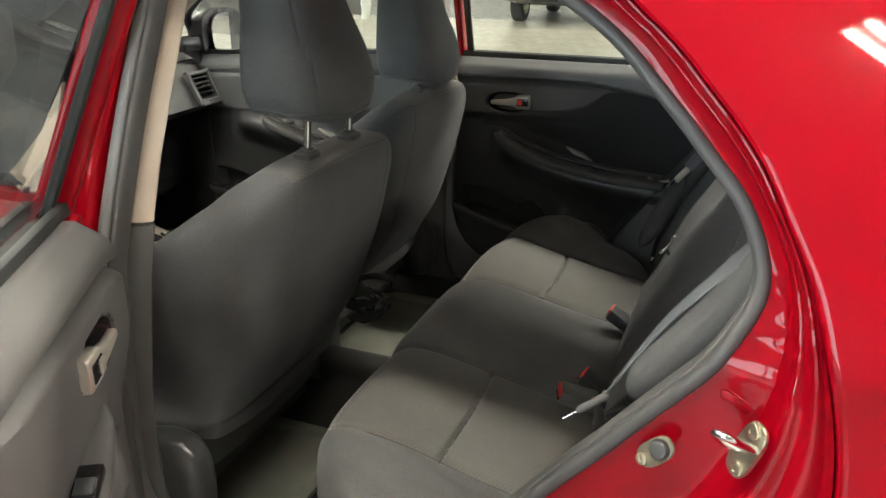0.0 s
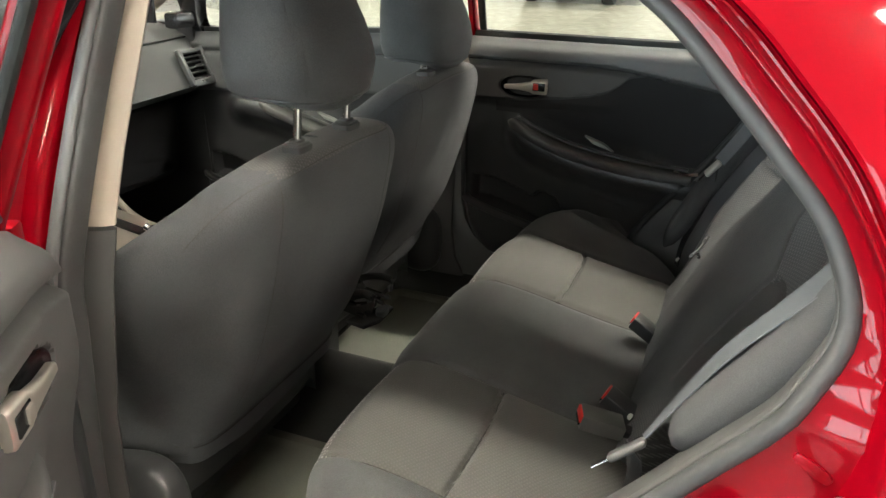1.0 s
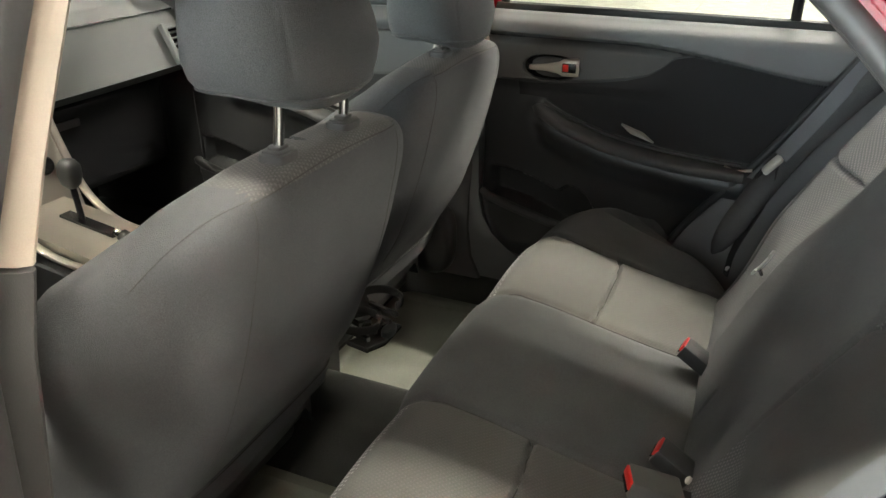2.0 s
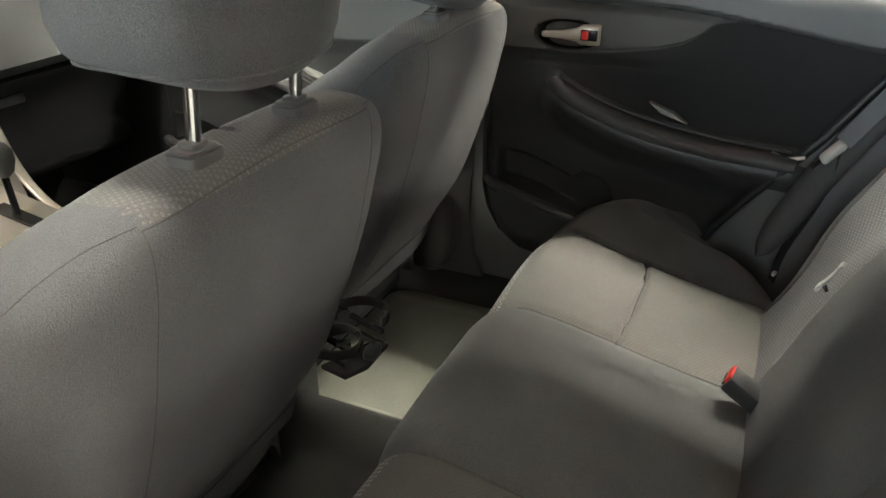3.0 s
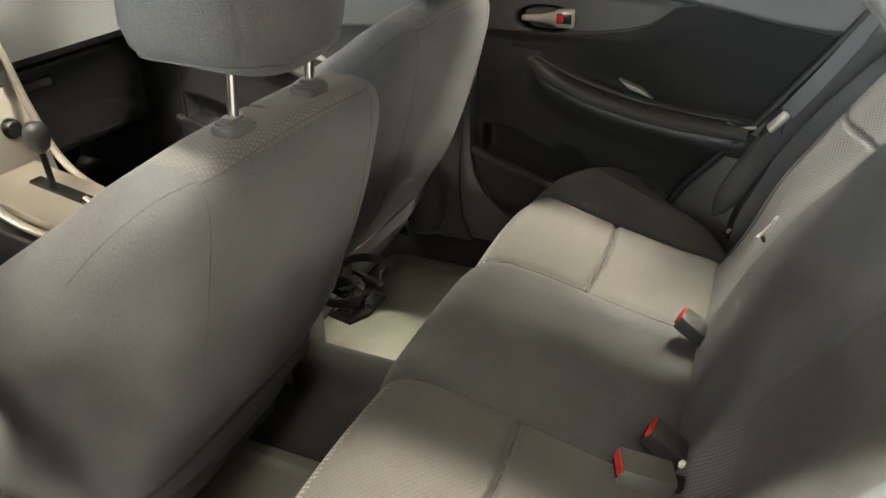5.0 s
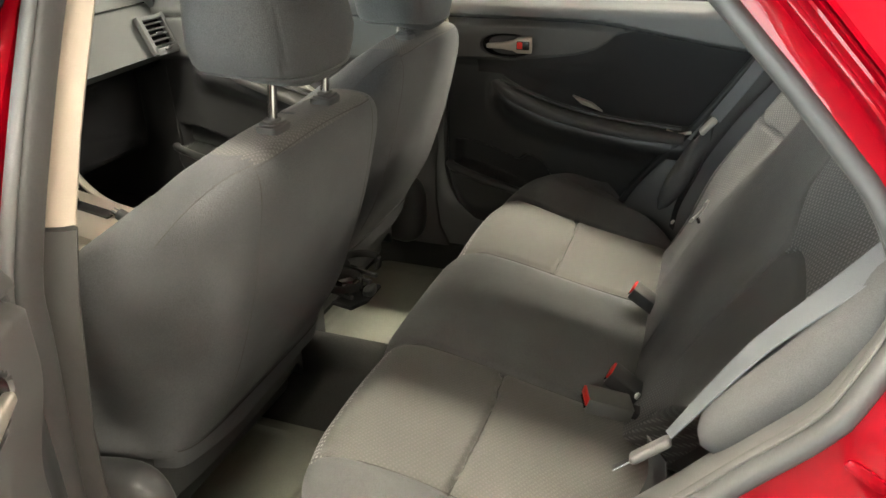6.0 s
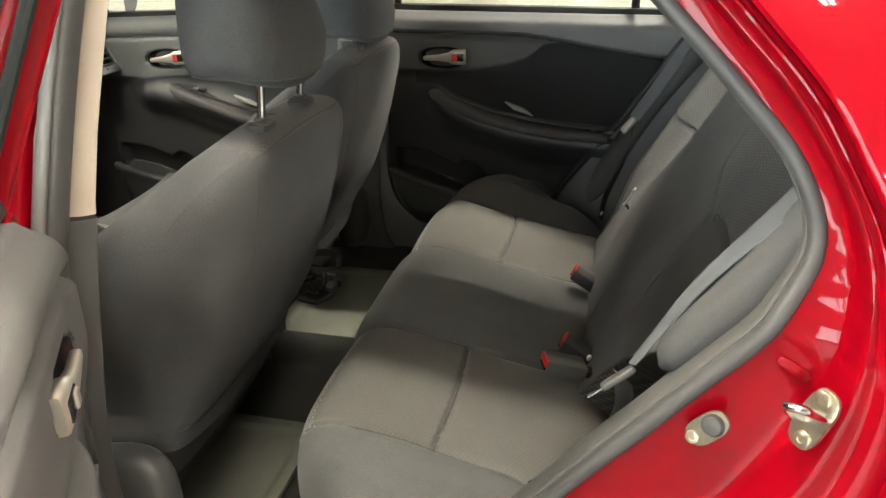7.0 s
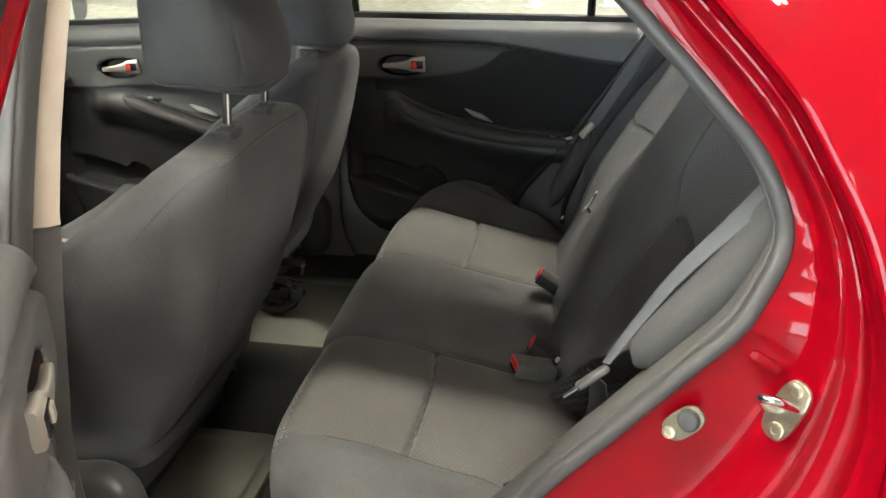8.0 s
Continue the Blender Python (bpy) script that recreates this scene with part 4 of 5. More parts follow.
    rings = []
    for k in range(41):
        s = k / 40
        y = a0 + (a1 - a0) * s
        w = 0.034 * math.sin(math.pi * min(s * 0.9 + 0.1, 1)) ** 0.4 + 0.002
        h = 0.013 + 0.005 * s
        ax, up = (0.683, 0.018) if opened else (0.688 - 0.030, -0.012)
        tip = math.sqrt(max(1 - ((s - 0.9) / 0.1) ** 2, 0.01)) if s > 0.9 else 1
        rings.append([(X(ax + 0.030 * (1 - tip) + a * w * tip), y, arm_z(y) + up + b * h * tip) for a, b in oval(1, 1, 3.0, 24)])
    arm_pad = part("armrest", loft(rings), PLASTIC_MID, d, "dark grey padded armrest")
    pull = [(X(0.668), a0 + (a1 - a0) * s, arm_z(a0 + (a1 - a0) * s) + 0.010) for s in (0.02, 0.2, 0.4, 0.6, 0.8, 0.93)]
    part("armrest_edge", sweep(pull, oval(0.008, 0.004, 2.5, 12), 40, (1, 0, 0)), GLOSSY, d)
    part("pocket_rim", sweep([(X(0.676), front - 0.030, 0.613), (X(0.668), front - 0.045, 0.604), (X(0.666), front - 0.12, 0.580), (X(0.668), front - 0.25, 0.546), (X(0.672), front - 0.40, 0.500)], oval(0.013, 0.011, 2.4, 16), 40, (1, 0, 0)), GLOSSY, d, "black map pocket rim")
    py = a0 + 0.47 * (a1 - a0) if back_part else a0 + 0.5 * (a1 - a0)
    part("pull_cup", slab([(py + a, arm_z(py) + 0.022 + c) for a, c in ((0.050, 0.026), (0.0, 0.010), (-0.030, -0.010), (0.025, 0.006))], 0.02, "x", X(0.690) - 0.012, 0.003), TONGUE, d, "pale grey pull recess in the armrest")
    if back_part:
        part("armrest_tip", sweep([(X(0.668), a0 + 0.045, arm_z(a0) + 0.004), (X(0.660), a0 + 0.02, arm_z(a0) - 0.002), (X(0.655), a0 - 0.015, arm_z(a0) + 0.006)], oval(0.004, 0.004, 2, 10), 16, (1, 0, 0)), SATIN, d, "bright armrest end trim")
    else:
        part("window_switch", box((0.02, 0.05, 0.008), m=pose(X(0.672), a1 - 0.10, arm_z(a1 - 0.10) + 0.010)), BLACK, d)
        part("switch_key", box((0.010, 0.02, 0.006), m=pose(X(0.672), a1 - 0.09, arm_z(a1 - 0.10) + 0.016)), SATIN, d, "pale window switch")
    # outer skin with belt line
    def skin(u, v):
        y = rear - 0.05 + (L + 0.09) * u
        low = max(bottom(min(max(y, rear), front)) - 0.10, 0.24)
        z = low + (1.062 - low) * v
        return (X(0.80 + 0.065 * math.sin(min(v * 1.05, 1) * math.pi * 0.85 + 0.25) - 0.02 * smoothstep(0.9, 1.0, v)), y, z)
    part("outer_skin", sheet(skin, 40, 40, (-sx * 0.02, 0, 0)), RED, d, "glossy red outer door skin")
    # edges between trim and skin
    part("front_edge", box((0.10, 0.03, 0.62), (X(0.775), front + 0.012, 0.74), 0.006), PLASTIC if sx > 0 else RED, d)
    # belt strips and window frame
    lean = lambda z: 0.45 * max(z - 1.0, 0)
    top = lambda y: lerp_table([(rear, 1.10 if back_part else 1.375), (rear + 0.1, 1.20 if back_part else 1.385), (rear + 0.22, 1.30 if back_part else 1.385), (rear + 0.4, 1.37 if back_part else 1.37), (front - 0.25, 1.39 if back_part else 1.30), (front, 1.385 if back_part else 1.06)], y)
    part("inner_belt_strip", box((0.014, L - 0.02, 0.018), (X(0.728), (front + rear) / 2, 1.074), 0.004), RUBBER_BLACK, d, "black rubber window strip")
    part("outer_belt_strip", box((0.014, L - 0.02, 0.016), (X(0.775), (front + rear) / 2, 1.072), 0.004), RUBBER_BLACK, d)
    ftop = 1.385
    fx = lambda z: X(0.775 - lean(z))
    prof = oval(0.022 if back_part or sx < 0 else 0.012, 0.009 if sx > 0 and back_part else 0.006 if sx > 0 else 0.013 if opened else 0.020, 4, 16)
    fy = lambda z: front - (0.02 if back_part else 0.004) - (0.05 * max(z - 1.06, 0) if back_part else 1.43 * max(z - 1.19, 0))
    n_post = [(fx(z), fy(z), z) for z in ((1.05, 1.12, 1.2, 1.3, 1.375) if back_part else (1.05, 1.1, 1.155, 1.2, 1.25, 1.30))]
    part("window_frame", sweep(n_post, prof, 24, (1, 0, 0)), frame_mat, d, "painted window frame")
    run = [(fx(z), fy(z) - (0.026 if back_part else 0.010), z) for z in ((1.05, 1.12, 1.2, 1.3, 1.37) if back_part else (1.05, 1.1, 1.15, 1.2, 1.25, 1.30))]
    part("glass_run", sweep(run, oval(0.007, 0.010 if back_part else 0.004, 3, 12), 24, (1, 0, 0)), RUBBER_BLACK, d, "black glass run channel")
    if back_part:
        ro = [(fx(z), y, z) for y, z in ((fy(1.375), 1.378), (0.55, 1.385), (0.38, 1.355), (0.26, 1.29), (0.17, 1.21), (0.11, 1.14), (0.07, 1.06))]
    else:
        ro = [(fx(z), y, z) for y, z in ((rear + 0.02, 1.05), (rear - 0.02, 1.2), (rear - 0.06, 1.36), (rear + 0.2, 1.385), (rear + 0.45, 1.37), (fy(1.30), 1.30))]
    part("roof_frame", sweep(ro, prof, 60, (1, 0, 0)), frame_mat, d, "painted window frame")
    if back_part:
        part("quarter_bar", sweep([(fx(z), 0.205 + 0.02 * (z - 1.06), z) for z in (1.05, 1.15, 1.27)], oval(0.012, 0.011, 3, 12), 10, (1, 0, 0)), BLACK, d, "black quarter-window bar")
    g = bmesh.new()
    if back_part:
        outl = [(front - 0.03, 1.05), (fy(1.37) - 0.01, 1.37), (0.55, 1.378), (0.38, 1.35), (0.26, 1.285), (0.17, 1.205), (0.11, 1.135), (0.08, 1.06)]
    else:
        outl = [(fy(1.06), 1.05), (fy(1.15), 1.15), (fy(1.29), 1.29), (rear + 0.45, 1.36), (rear + 0.2, 1.375), (rear - 0.04, 1.35), (rear + 0.02, 1.05)]
    vs = [g.verts.new((fx(z), y, z)) for y, z in outl]
    g.faces.new(vs)
    r = bmesh.ops.solidify(g, geom=g.faces[:], thickness=0.004)
    pane = part("window_glass", g, GLASS, d, glass_label, smooth=0)
    pane.visible_shadow = False
    return d


door("rear_door", "closed rear passenger door with black trim and grey upper roll", "clear side window", 0.905, 0.06, RED, 1, 0.720)
far_front = door("front_door", "closed front passenger door with black trim", "clear side window", 1.86, 0.95, DASH, 1, 1.585)
far_front.matrix_world = Matrix.Translation((0, 0.95, 1.0)) @ Matrix.Rotation(radians(-2.9), 4, "X") @ Matrix.Translation((0, -0.95, -1.0))
drv = door("driver_door", "closed red driver door", "clear side window", 1.86, 0.95, BLACK, -1, 1.645)
near_door = door("open_rear_door", "red rear door standing open, black trim inside", "clear side window", 0.89, 0.06, RED, -1, 0.729)
for child in near_door.children:
    if child.name.startswith("lock_knob") and "recess" not in child.name:
        child.data = child.data.copy()
        child.data.materials[0] = SATIN
        child["label"] = "pale lock knob"
HINGE = (-0.82, 0.945)
near_door.matrix_world = Matrix.Translation((*HINGE, 0)) @ Matrix.Rotation(radians(-60), 4, "Z") @ Matrix.Translation((-HINGE[0], -HINGE[1], 0))
def leaning(outline, dx):
    """A thin plate that follows the lean of the car's side."""
    bm = bmesh.new()
    front = [bm.verts.new((-0.664 - 0.45 * 1.22 + 0.45 * z + dx, y, z)) for y, z in outline]
    rear = [bm.verts.new(v.co + Vector((0.006, 0, 0))) for v in front]
    n = len(front)
    bm.faces.new(front)
    bm.faces.new(rear[::-1])
    for i in range(n):
        bm.faces.new((front[i], front[(i + 1) % n], rear[(i + 1) % n], rear[i]))
    return bm


part("pillar_cover", leaning([(0.890, 1.38), (0.908, 1.30), (0.938, 1.19), (0.980, 1.062), (0.978, 1.12), (0.982, 1.30), (0.984, 1.38)], -0.044), PLASTIC, drv, "dark grey pillar cover")
part("pillar_panel", leaning([(0.926, 1.20), (0.920, 1.11), (0.90, 1.056), (0.94, 1.052), (0.974, 1.066)], -0.050), CREAM, drv, "cream inner pillar panel")
part("window_switch", box((0.027, 0.044, 0.014), (0, 0, 0), 0.003, m=pose(-0.6725, 0.620, 0.848, 14)), BLACK, near_door, "black window switch")
part("switch_cap", box((0.021, 0.020, 0.006), (0, 0, 0), 0.002, m=pose(-0.6725, 0.610, 0.853, 22)), PLASTIC, near_door, "black switch rocker")
part("hinge_side_cover", box((0.09, 0.045, 0.56), (-0.752, 0.903, 0.72), 0.008), PLASTIC, near_door, "dark inner door edge")
# outside mirror of the passenger side
mir = thing("side_mirror", "dark-backed outside mirror on the passenger door", "car mirror", (-0.13, 0.0, 0.017))
part("housing", loft([[(0.935 + a * s, 1.80 + o, 1.075 + b * s) for a, b in oval(0.115, 0.082, 3, 28)] for o, s in ((0.0, 1.0), (0.03, 1.02), (0.07, 0.9), (0.10, 0.6), (0.115, 0.2))]), DARK_PAINT, mir)
part("mirror_glass", loft([[(0.945 + a, 1.796 + o + 0.15 * a, 1.075 + b) for a, b in oval(0.095, 0.066, 3, 28)] for o in (0.0, 0.004)]), MIRROR, mir, "mirror glass")
part("mirror_foot", box((0.12, 0.05, 0.05), (0.79, 1.83, 1.05), 0.012), BLACK, mir)
part("mirror_patch", slab([(1.862, 1.045), (2.03, 1.045), (1.862, 1.15)], 0.012, "x", 0.70, 0.002), BLACK, mir, "black triangular mirror patch")

# ---- dashboard ----
dash = thing("dashboard", "two-tone dark and grey moulded dashboard", "dashboard")


def dash_f(u, v):
    x = -0.70 + 1.40 * u
    y = lerp_table([(0, 2.15), (0.2, 1.99), (0.42, 1.88), (0.5, 1.825), (0.56, 1.808), (0.75, 1.753), (0.85, 1.80), (1, 2.05)], v)
    z = lerp_table([(0, 1.05), (0.2, 1.06), (0.42, 1.035), (0.5, 1.01), (0.56, 0.98), (0.75, 0.87), (0.85, 0.84), (1, 0.80)], v)
    return (x, y + 0.03 * (x / 0.68) ** 2, z)


top = part("dash_top", sheet(dash_f, 60, 60, (0, 0.05, -0.04)), DASH, dash, "grey soft dashboard skin")
glove = part("glove_box", box((0.56, 0.12, 0.26), (0.36, 1.93, 0.70), 0.03, 3), BLACK, dash, "black glove box lid")
part("glove_handle", box((0.10, 0.012, 0.02), (0.26, 1.866, 0.77), 0.004), PLASTIC_MID, dash)
part("lower_dash", box((1.38, 0.30, 0.30), (0.0, 2.08, 0.72), 0.03, 3), PLASTIC, dash)


def vent(x, z, w=0.115, h=0.098):
    y = 1.792
    fr = bmesh.new()
    for sz, at in (((w, 0.018, 0.012), (0, 0, h / 2)), ((w, 0.018, 0.022), (0, 0, -h / 2 - 0.004)), ((0.016, 0.018, h + 0.02), (-w / 2, 0, 0)), ((0.016, 0.018, h + 0.02), (w / 2, 0, 0))):
        box(sz, at, 0.003, bm=fr)
    v = part("air_vent", fr, DASH, dash, "grey-framed air vent with black slats")
    part("vent_back", box((w - 0.012, 0.004, h - 0.006), (0, 0.013, 0)), BLACK, v)
    for k in range(5):
        part("slat", box((w - 0.016, 0.020, 0.003), m=pose(0, 0.006, -0.034 + 0.017 * k, 25)), PLASTIC, v)
    part("vent_tab", box((0.03, 0.008, 0.006), (0, -0.008, 0.0), 0.002), CHROME, v, "small bright vent tab")
    part("vent_wheel", box((0.03, 0.006, 0.006), (0, -0.010, -h / 2 - 0.002), 0.002), PLASTIC, v)
    v.matrix_world = pose(x, y - 0.012, z + 0.008, -26.6, 0, 0)


part("dash_seam", sweep([(-0.69 + 1.38 * k / 20, 1.822 + 0.03 * ((-0.69 + 1.38 * k / 20) / 0.68) ** 2, 1.009) for k in range(21)], oval(0.003, 0.0025, 2, 8), 21, (0, 0, 1), False), BLACK, dash, "dark joint under the dashboard pad")
vent(0.640, 0.921, 0.10)
vent(-0.640, 0.921, 0.10)
# instrument hood, screen and steering wheel
part("instrument_hood", loft([[(-0.36 + a, 1.74 + o, 1.02 + b) for a, b in oval(0.19 * k, 0.075 * k, 2.6, 28)] for o, k in ((0.0, 1.0), (0.06, 1.05), (0.15, 1.0))]), PLASTIC, dash)
part("dial_face", loft([[(-0.36 + a, 1.737 + o, 1.02 + b) for a, b in oval(0.17, 0.06, 2.6, 28)] for o in (0.0, 0.002)]), BLACK, dash)
part("centre_stack", sheet(lambda u, v: (-0.13 + 0.26 * u, 1.79 - 0.10 * v, 0.98 - 0.36 * v), 10, 20, (0, 0.06, 0)), SATIN, dash, "silver-grey centre stack")
part("audio_unit", box((0.19, 0.02, 0.11), m=pose(0, 1.755, 0.885, -15)), BLACK, dash, "black audio unit")
for k in range(3):
    part("climate_knob", loft([[(-0.065 + 0.065 * k + a, 1.725 + o, 0.745 + b) for a, b in oval(r, r, 2, 24)] for o, r in ((0.03, 0.024), (-0.008, 0.022), (-0.014, 0.018))]), BLACK, dash, "black climate knob")
wheel = thing("steering_wheel", "grey-black three-spoke steering wheel", "steering wheel")
rim = [(0.185 * math.cos(2 * math.pi * k / 48), 0, 0.185 * math.sin(2 * math.pi * k / 48)) for k in range(49)]
part("rim", sweep(rim, oval(0.016, 0.016, 2, 14), 49, (0, 1, 0), False, caps=False), PLASTIC, wheel)
part("hub", loft([[(a, o, b) for a, b in oval(r, r * 0.85, 2.6, 28)] for o, r in ((0.03, 0.06), (-0.01, 0.075), (-0.02, 0.068), (-0.026, 0.03))]), PLASTIC, wheel)
for dx, dz in ((-0.17, 0.02), (0.17, 0.02), (0.0, -0.17)):
    part("spoke", rod((0, 0.005, 0), (dx, 0.0, dz), 0.016, 12), SATIN, wheel, "silver wheel spoke")
wheel.matrix_world = pose(-0.36, 1.53, 0.95, -25)

console = thing("centre_console", "dark centre console with silver gear panel", "console")
part("console_body", sheet(lambda u, v: (0.115 * (1 if u > 0.5 else -1) * min(1, abs(2 * u - 1) * 2.4) , 1.0 + 0.78 * v, 0.585 + 0.03 * smoothstep(0.5, 0.9, v) - 0.27 * smoothstep(0.42, 1.0, abs(2 * u - 1))), 30, 20, (0, 0, -0.30)), PLASTIC, console, "dark plastic console body")
part("gear_panel", sheet(lambda u, v: (-0.085 + 0.17 * u, 1.42 + 0.30 * v, 0.620 + 0.05 * v), 8, 8, (0, 0, -0.02)), SATIN, console, "silver gear panel")
for sx in (-1, 1):
    part("panel_strip", sweep([(sx * 0.10, 1.42, 0.605), (sx * 0.10, 1.56, 0.625), (sx * 0.105, 1.65, 0.68), (sx * 0.11, 1.71, 0.78), (sx * 0.115, 1.76, 0.90)], oval(0.010, 0.006, 2.5, 12), 30, (1, 0, 0)), SATIN, console, "silver console edge strip")
part("gear_gate", box((0.03, 0.15, 0.006), m=pose(0.02, 1.56, 0.6475, 9)), BLACK, console)
lever = part("gear_lever", rod((0.02, 1.58, 0.63), (0.025, 1.60, 0.74), 0.007, 12), BLACK, console)
part("gear_knob", loft([[(0.025 + a, 1.60 + b, z) for a, b in oval(r, r * 1.15, 2.4, 20)] for z, r in ((0.725, 0.010), (0.735, 0.018), (0.755, 0.023), (0.775, 0.022), (0.788, 0.014), (0.791, 0.005))]), PLASTIC, lever, "black gear knob")
part("cup_well", box((0.09, 0.16, 0.008), (0.0, 1.28, 0.60), 0.003), BLACK, console)
brake = part("parking_brake", rod((-0.085, 1.10, 0.60), (-0.085, 1.36, 0.70), 0.013, 14), PLASTIC, console, "black parking brake lever")
part("brake_button", rod((-0.085, 1.36, 0.70), (-0.085, 1.375, 0.706), 0.008, 12), CHROME, brake)

# folding cup holder behind the console
cup = thing("cup_holder", "folding black double-ring cup holder behind the console", "cup holder")
part("holder_plate", slab([(0.03, 1.01), (0.15, 1.01), (0.145, 0.955), (0.115, 0.925), (0.07, 0.90), (0.035, 0.93)], 0.012, "z", 0.538, 0.003), HOLDER, cup, "black cup holder plate")
part("holder_foot", box((0.10, 0.05, 0.05), (0.085, 0.985, 0.515), 0.006), HOLDER, cup)
for cx, cy, z0, a0, a1 in ((0.012, 0.893, 0.560, 0.0, 2 * math.pi), (0.088, 0.885, 0.570, -1.9, 2.2)):
    ring = [(cx + 0.040 * math.cos(a0 + (a1 - a0) * k / 48), cy + 0.044 * math.sin(a0 + (a1 - a0) * k / 48), z0) for k in range(49)]
    part("cup_ring", sweep(ring, oval(0.009, 0.0028, 3, 12), 49, (0, 0, 1), False), HOLDER, cup, "glossy black cup ring")
    for dx in (-0.012, 0.018):
        part("holder_arm", box((0.008, 0.085, 0.008), m=pose(cx + dx + 0.012, cy + 0.01, 0.530, -4, 0, -22)), HOLDER, cup)
part("holder_pad", slab([(0.0, 0.87), (0.04, 0.85), (0.11, 0.85), (0.115, 0.875), (0.05, 0.90), (0.01, 0.92)], 0.012, "z", 0.497, 0.004), HOLDER, cup)
part("holder_cushion", loft([[(0.07 + a, 0.858 + b, z) for a, b in oval(0.022 * k, 0.012 * k, 2.6, 20)] for z, k in ((0.505, 0.9), (0.512, 1.0), (0.520, 0.96), (0.523, 0.7))]), RUBBER_BLACK, cup)
part("holder_bracket", box((0.15, 0.05, 0.17), (0.075, 1.05, 0.455), 0.012, 3), PLASTIC_MID, cup, "grey bracket under the cup holder")
part("holder_pin", box((0.012, 0.024, 0.008), m=pose(0.045, 0.897, 0.534, 0, 0, 30)), CHROME, cup, "bright pin")

cup.location = (-0.026, -0.018, 0.024)

# ---- belts and buckles ----
def buckle(at, turn, tilt, body_mat, size=(0.042, 0.066, 0.028)):
    b = thing("belt_buckle", "seat belt buckle with a red button, standing in the cushion gap", "belt buckle", group="belt buckles")
    part("buckle_body", box(size, (0, 0, 0), 0.004, 2), body_mat, b)
    part("release_button", box((size[0] * 0.82, 0.006, size[2] * 0.5), (0, size[1] / 2, size[2] * 0.18), 0.0015), RED_PLASTIC, b, "red release button")
    part("slot", box((size[0] * 0.7, 0.004, 0.004), (0, size[1] / 2 + 0.0005, -size[2] * 0.22)), BLACK, b)
    part("stalk", box((size[0] * 0.6, 0.06, 0.012), (0, -size[1] / 2 - 0.024, -0.004), 0.003), BELT_BLACK, b)
    b.matrix_world = pose(*at, tilt, 0, turn)
    return b


buckle((0.150, 0.268, 0.562), -8, 30, PLASTIC)
buckle((-0.160, 0.268, 0.562), -8, 30, PLASTIC)
buckle((-0.240, 0.288, 0.576), 18, 16, BUCKLE, (0.046, 0.076, 0.028))


def strap(name, pts, mat, label, wide=0.047, side=(1, 0, 0), n=40):
    t = thing(name, label, "seat belt", group="seat belts")
    part("webbing", sweep(pts, [(a * wide / 2, b * 0.0012) for a, b in oval(1, 1, 6, 16)], n, side), mat, t)
    return t


def tongue(t, m, mat, label):
    b = part("tongue", box((0.034, 0.048, 0.012), bevel=0.0055, seg=4), mat, t, label)
    part("blade", box((0.022, 0.026, 0.002), (0, 0.031, 0)), CHROME, b, "steel tongue blade")
    b.matrix_world = m


near_belt = thing("rear_seat_belt", "grey webbing seat belt hanging down the near backrest", "seat belt", group="seat belts")
line = curve_through([(-0.555, -0.035, 1.15), (-0.578, 0.0, 1.10), (-0.595, 0.03, 1.06), (-0.60, 0.07, 1.01), (-0.60, 0.12, 0.945), (-0.60, 0.155, 0.885), (-0.60, 0.19, 0.82)], 40)
rings = []
for i, p in enumerate(line):
    turn = radians(50 + 30 * i / 39)
    side = Vector((0.36, 0.64, 0.48)).normalized() * math.cos(turn) + Vector((0.8, 0, -0.6)) * math.sin(turn)
    t = (line[min(i + 1, 39)] - line[max(i - 1, 0)]).normalized()
    v = t.cross(side).normalized()
    rings.append([p + side * a * 0.0235 + v * c * 0.0012 for a, c in oval(1, 1, 6, 16)])
part("webbing", loft(rings), BELT, near_belt)
tongue(near_belt, pose(-0.612, 0.206, 0.806, -36, 25, 4) @ Matrix.Diagonal((0.8, 1.0, 0.8, 1)), PLASTIC_MID, "grey plastic belt tongue")
part("lower_strap", sweep([(-0.60, 0.20, 0.80), (-0.60, 0.195, 0.73), (-0.585, 0.235, 0.63), (-0.56, 0.31, 0.55)], [(a * 0.023, b * 0.0012) for a, b in oval(1, 1, 6, 16)], 30, (0.8, 0.5, 0.2)), BELT_BLACK, near_belt, "black lower strap")
far_belt = strap("rear_seat_belt", [(0.60, 0.02, 1.10), (0.60, 0.08, 1.0), (0.595, 0.135, 0.905), (0.585, 0.185, 0.825)], BELT, "grey webbing seat belt against the far backrest", 0.034, side=(0.55, 0.75, 0.3))
tongue(far_belt, pose(0.580, 0.198, 0.808, -50, 0, 10), TONGUE, "pale plastic belt tongue")
part("lower_strap", sweep([(0.58, 0.19, 0.815), (0.57, 0.20, 0.73), (0.55, 0.24, 0.62), (0.55, 0.25, 0.55)], [(a * 0.010, b * 0.0012) for a, b in oval(1, 1, 6, 16)], 30, (0.8, 0.5, 0.2)), BELT_BLACK, far_belt)
mid_belt = thing("centre_seat_belt", "pale hooked belt tongue clipped beside the raised backrest section", "seat belt", group="seat belts")
up, out = Vector((0, -0.51, 0.86)), Vector((0, 0.86, 0.51))
hook = [(0.022, 0.022, 0.010), (0.010, 0.024, 0.008), (0.002, 0.021, 0.006), (0.0, 0.008, 0.003), (-0.002, -0.012, 0.002), (0.0, -0.021, 0.004), (0.006, -0.024, 0.006), (0.022, -0.021, 0.010)]
at = Vector((0.246, 0.184, 0.728))
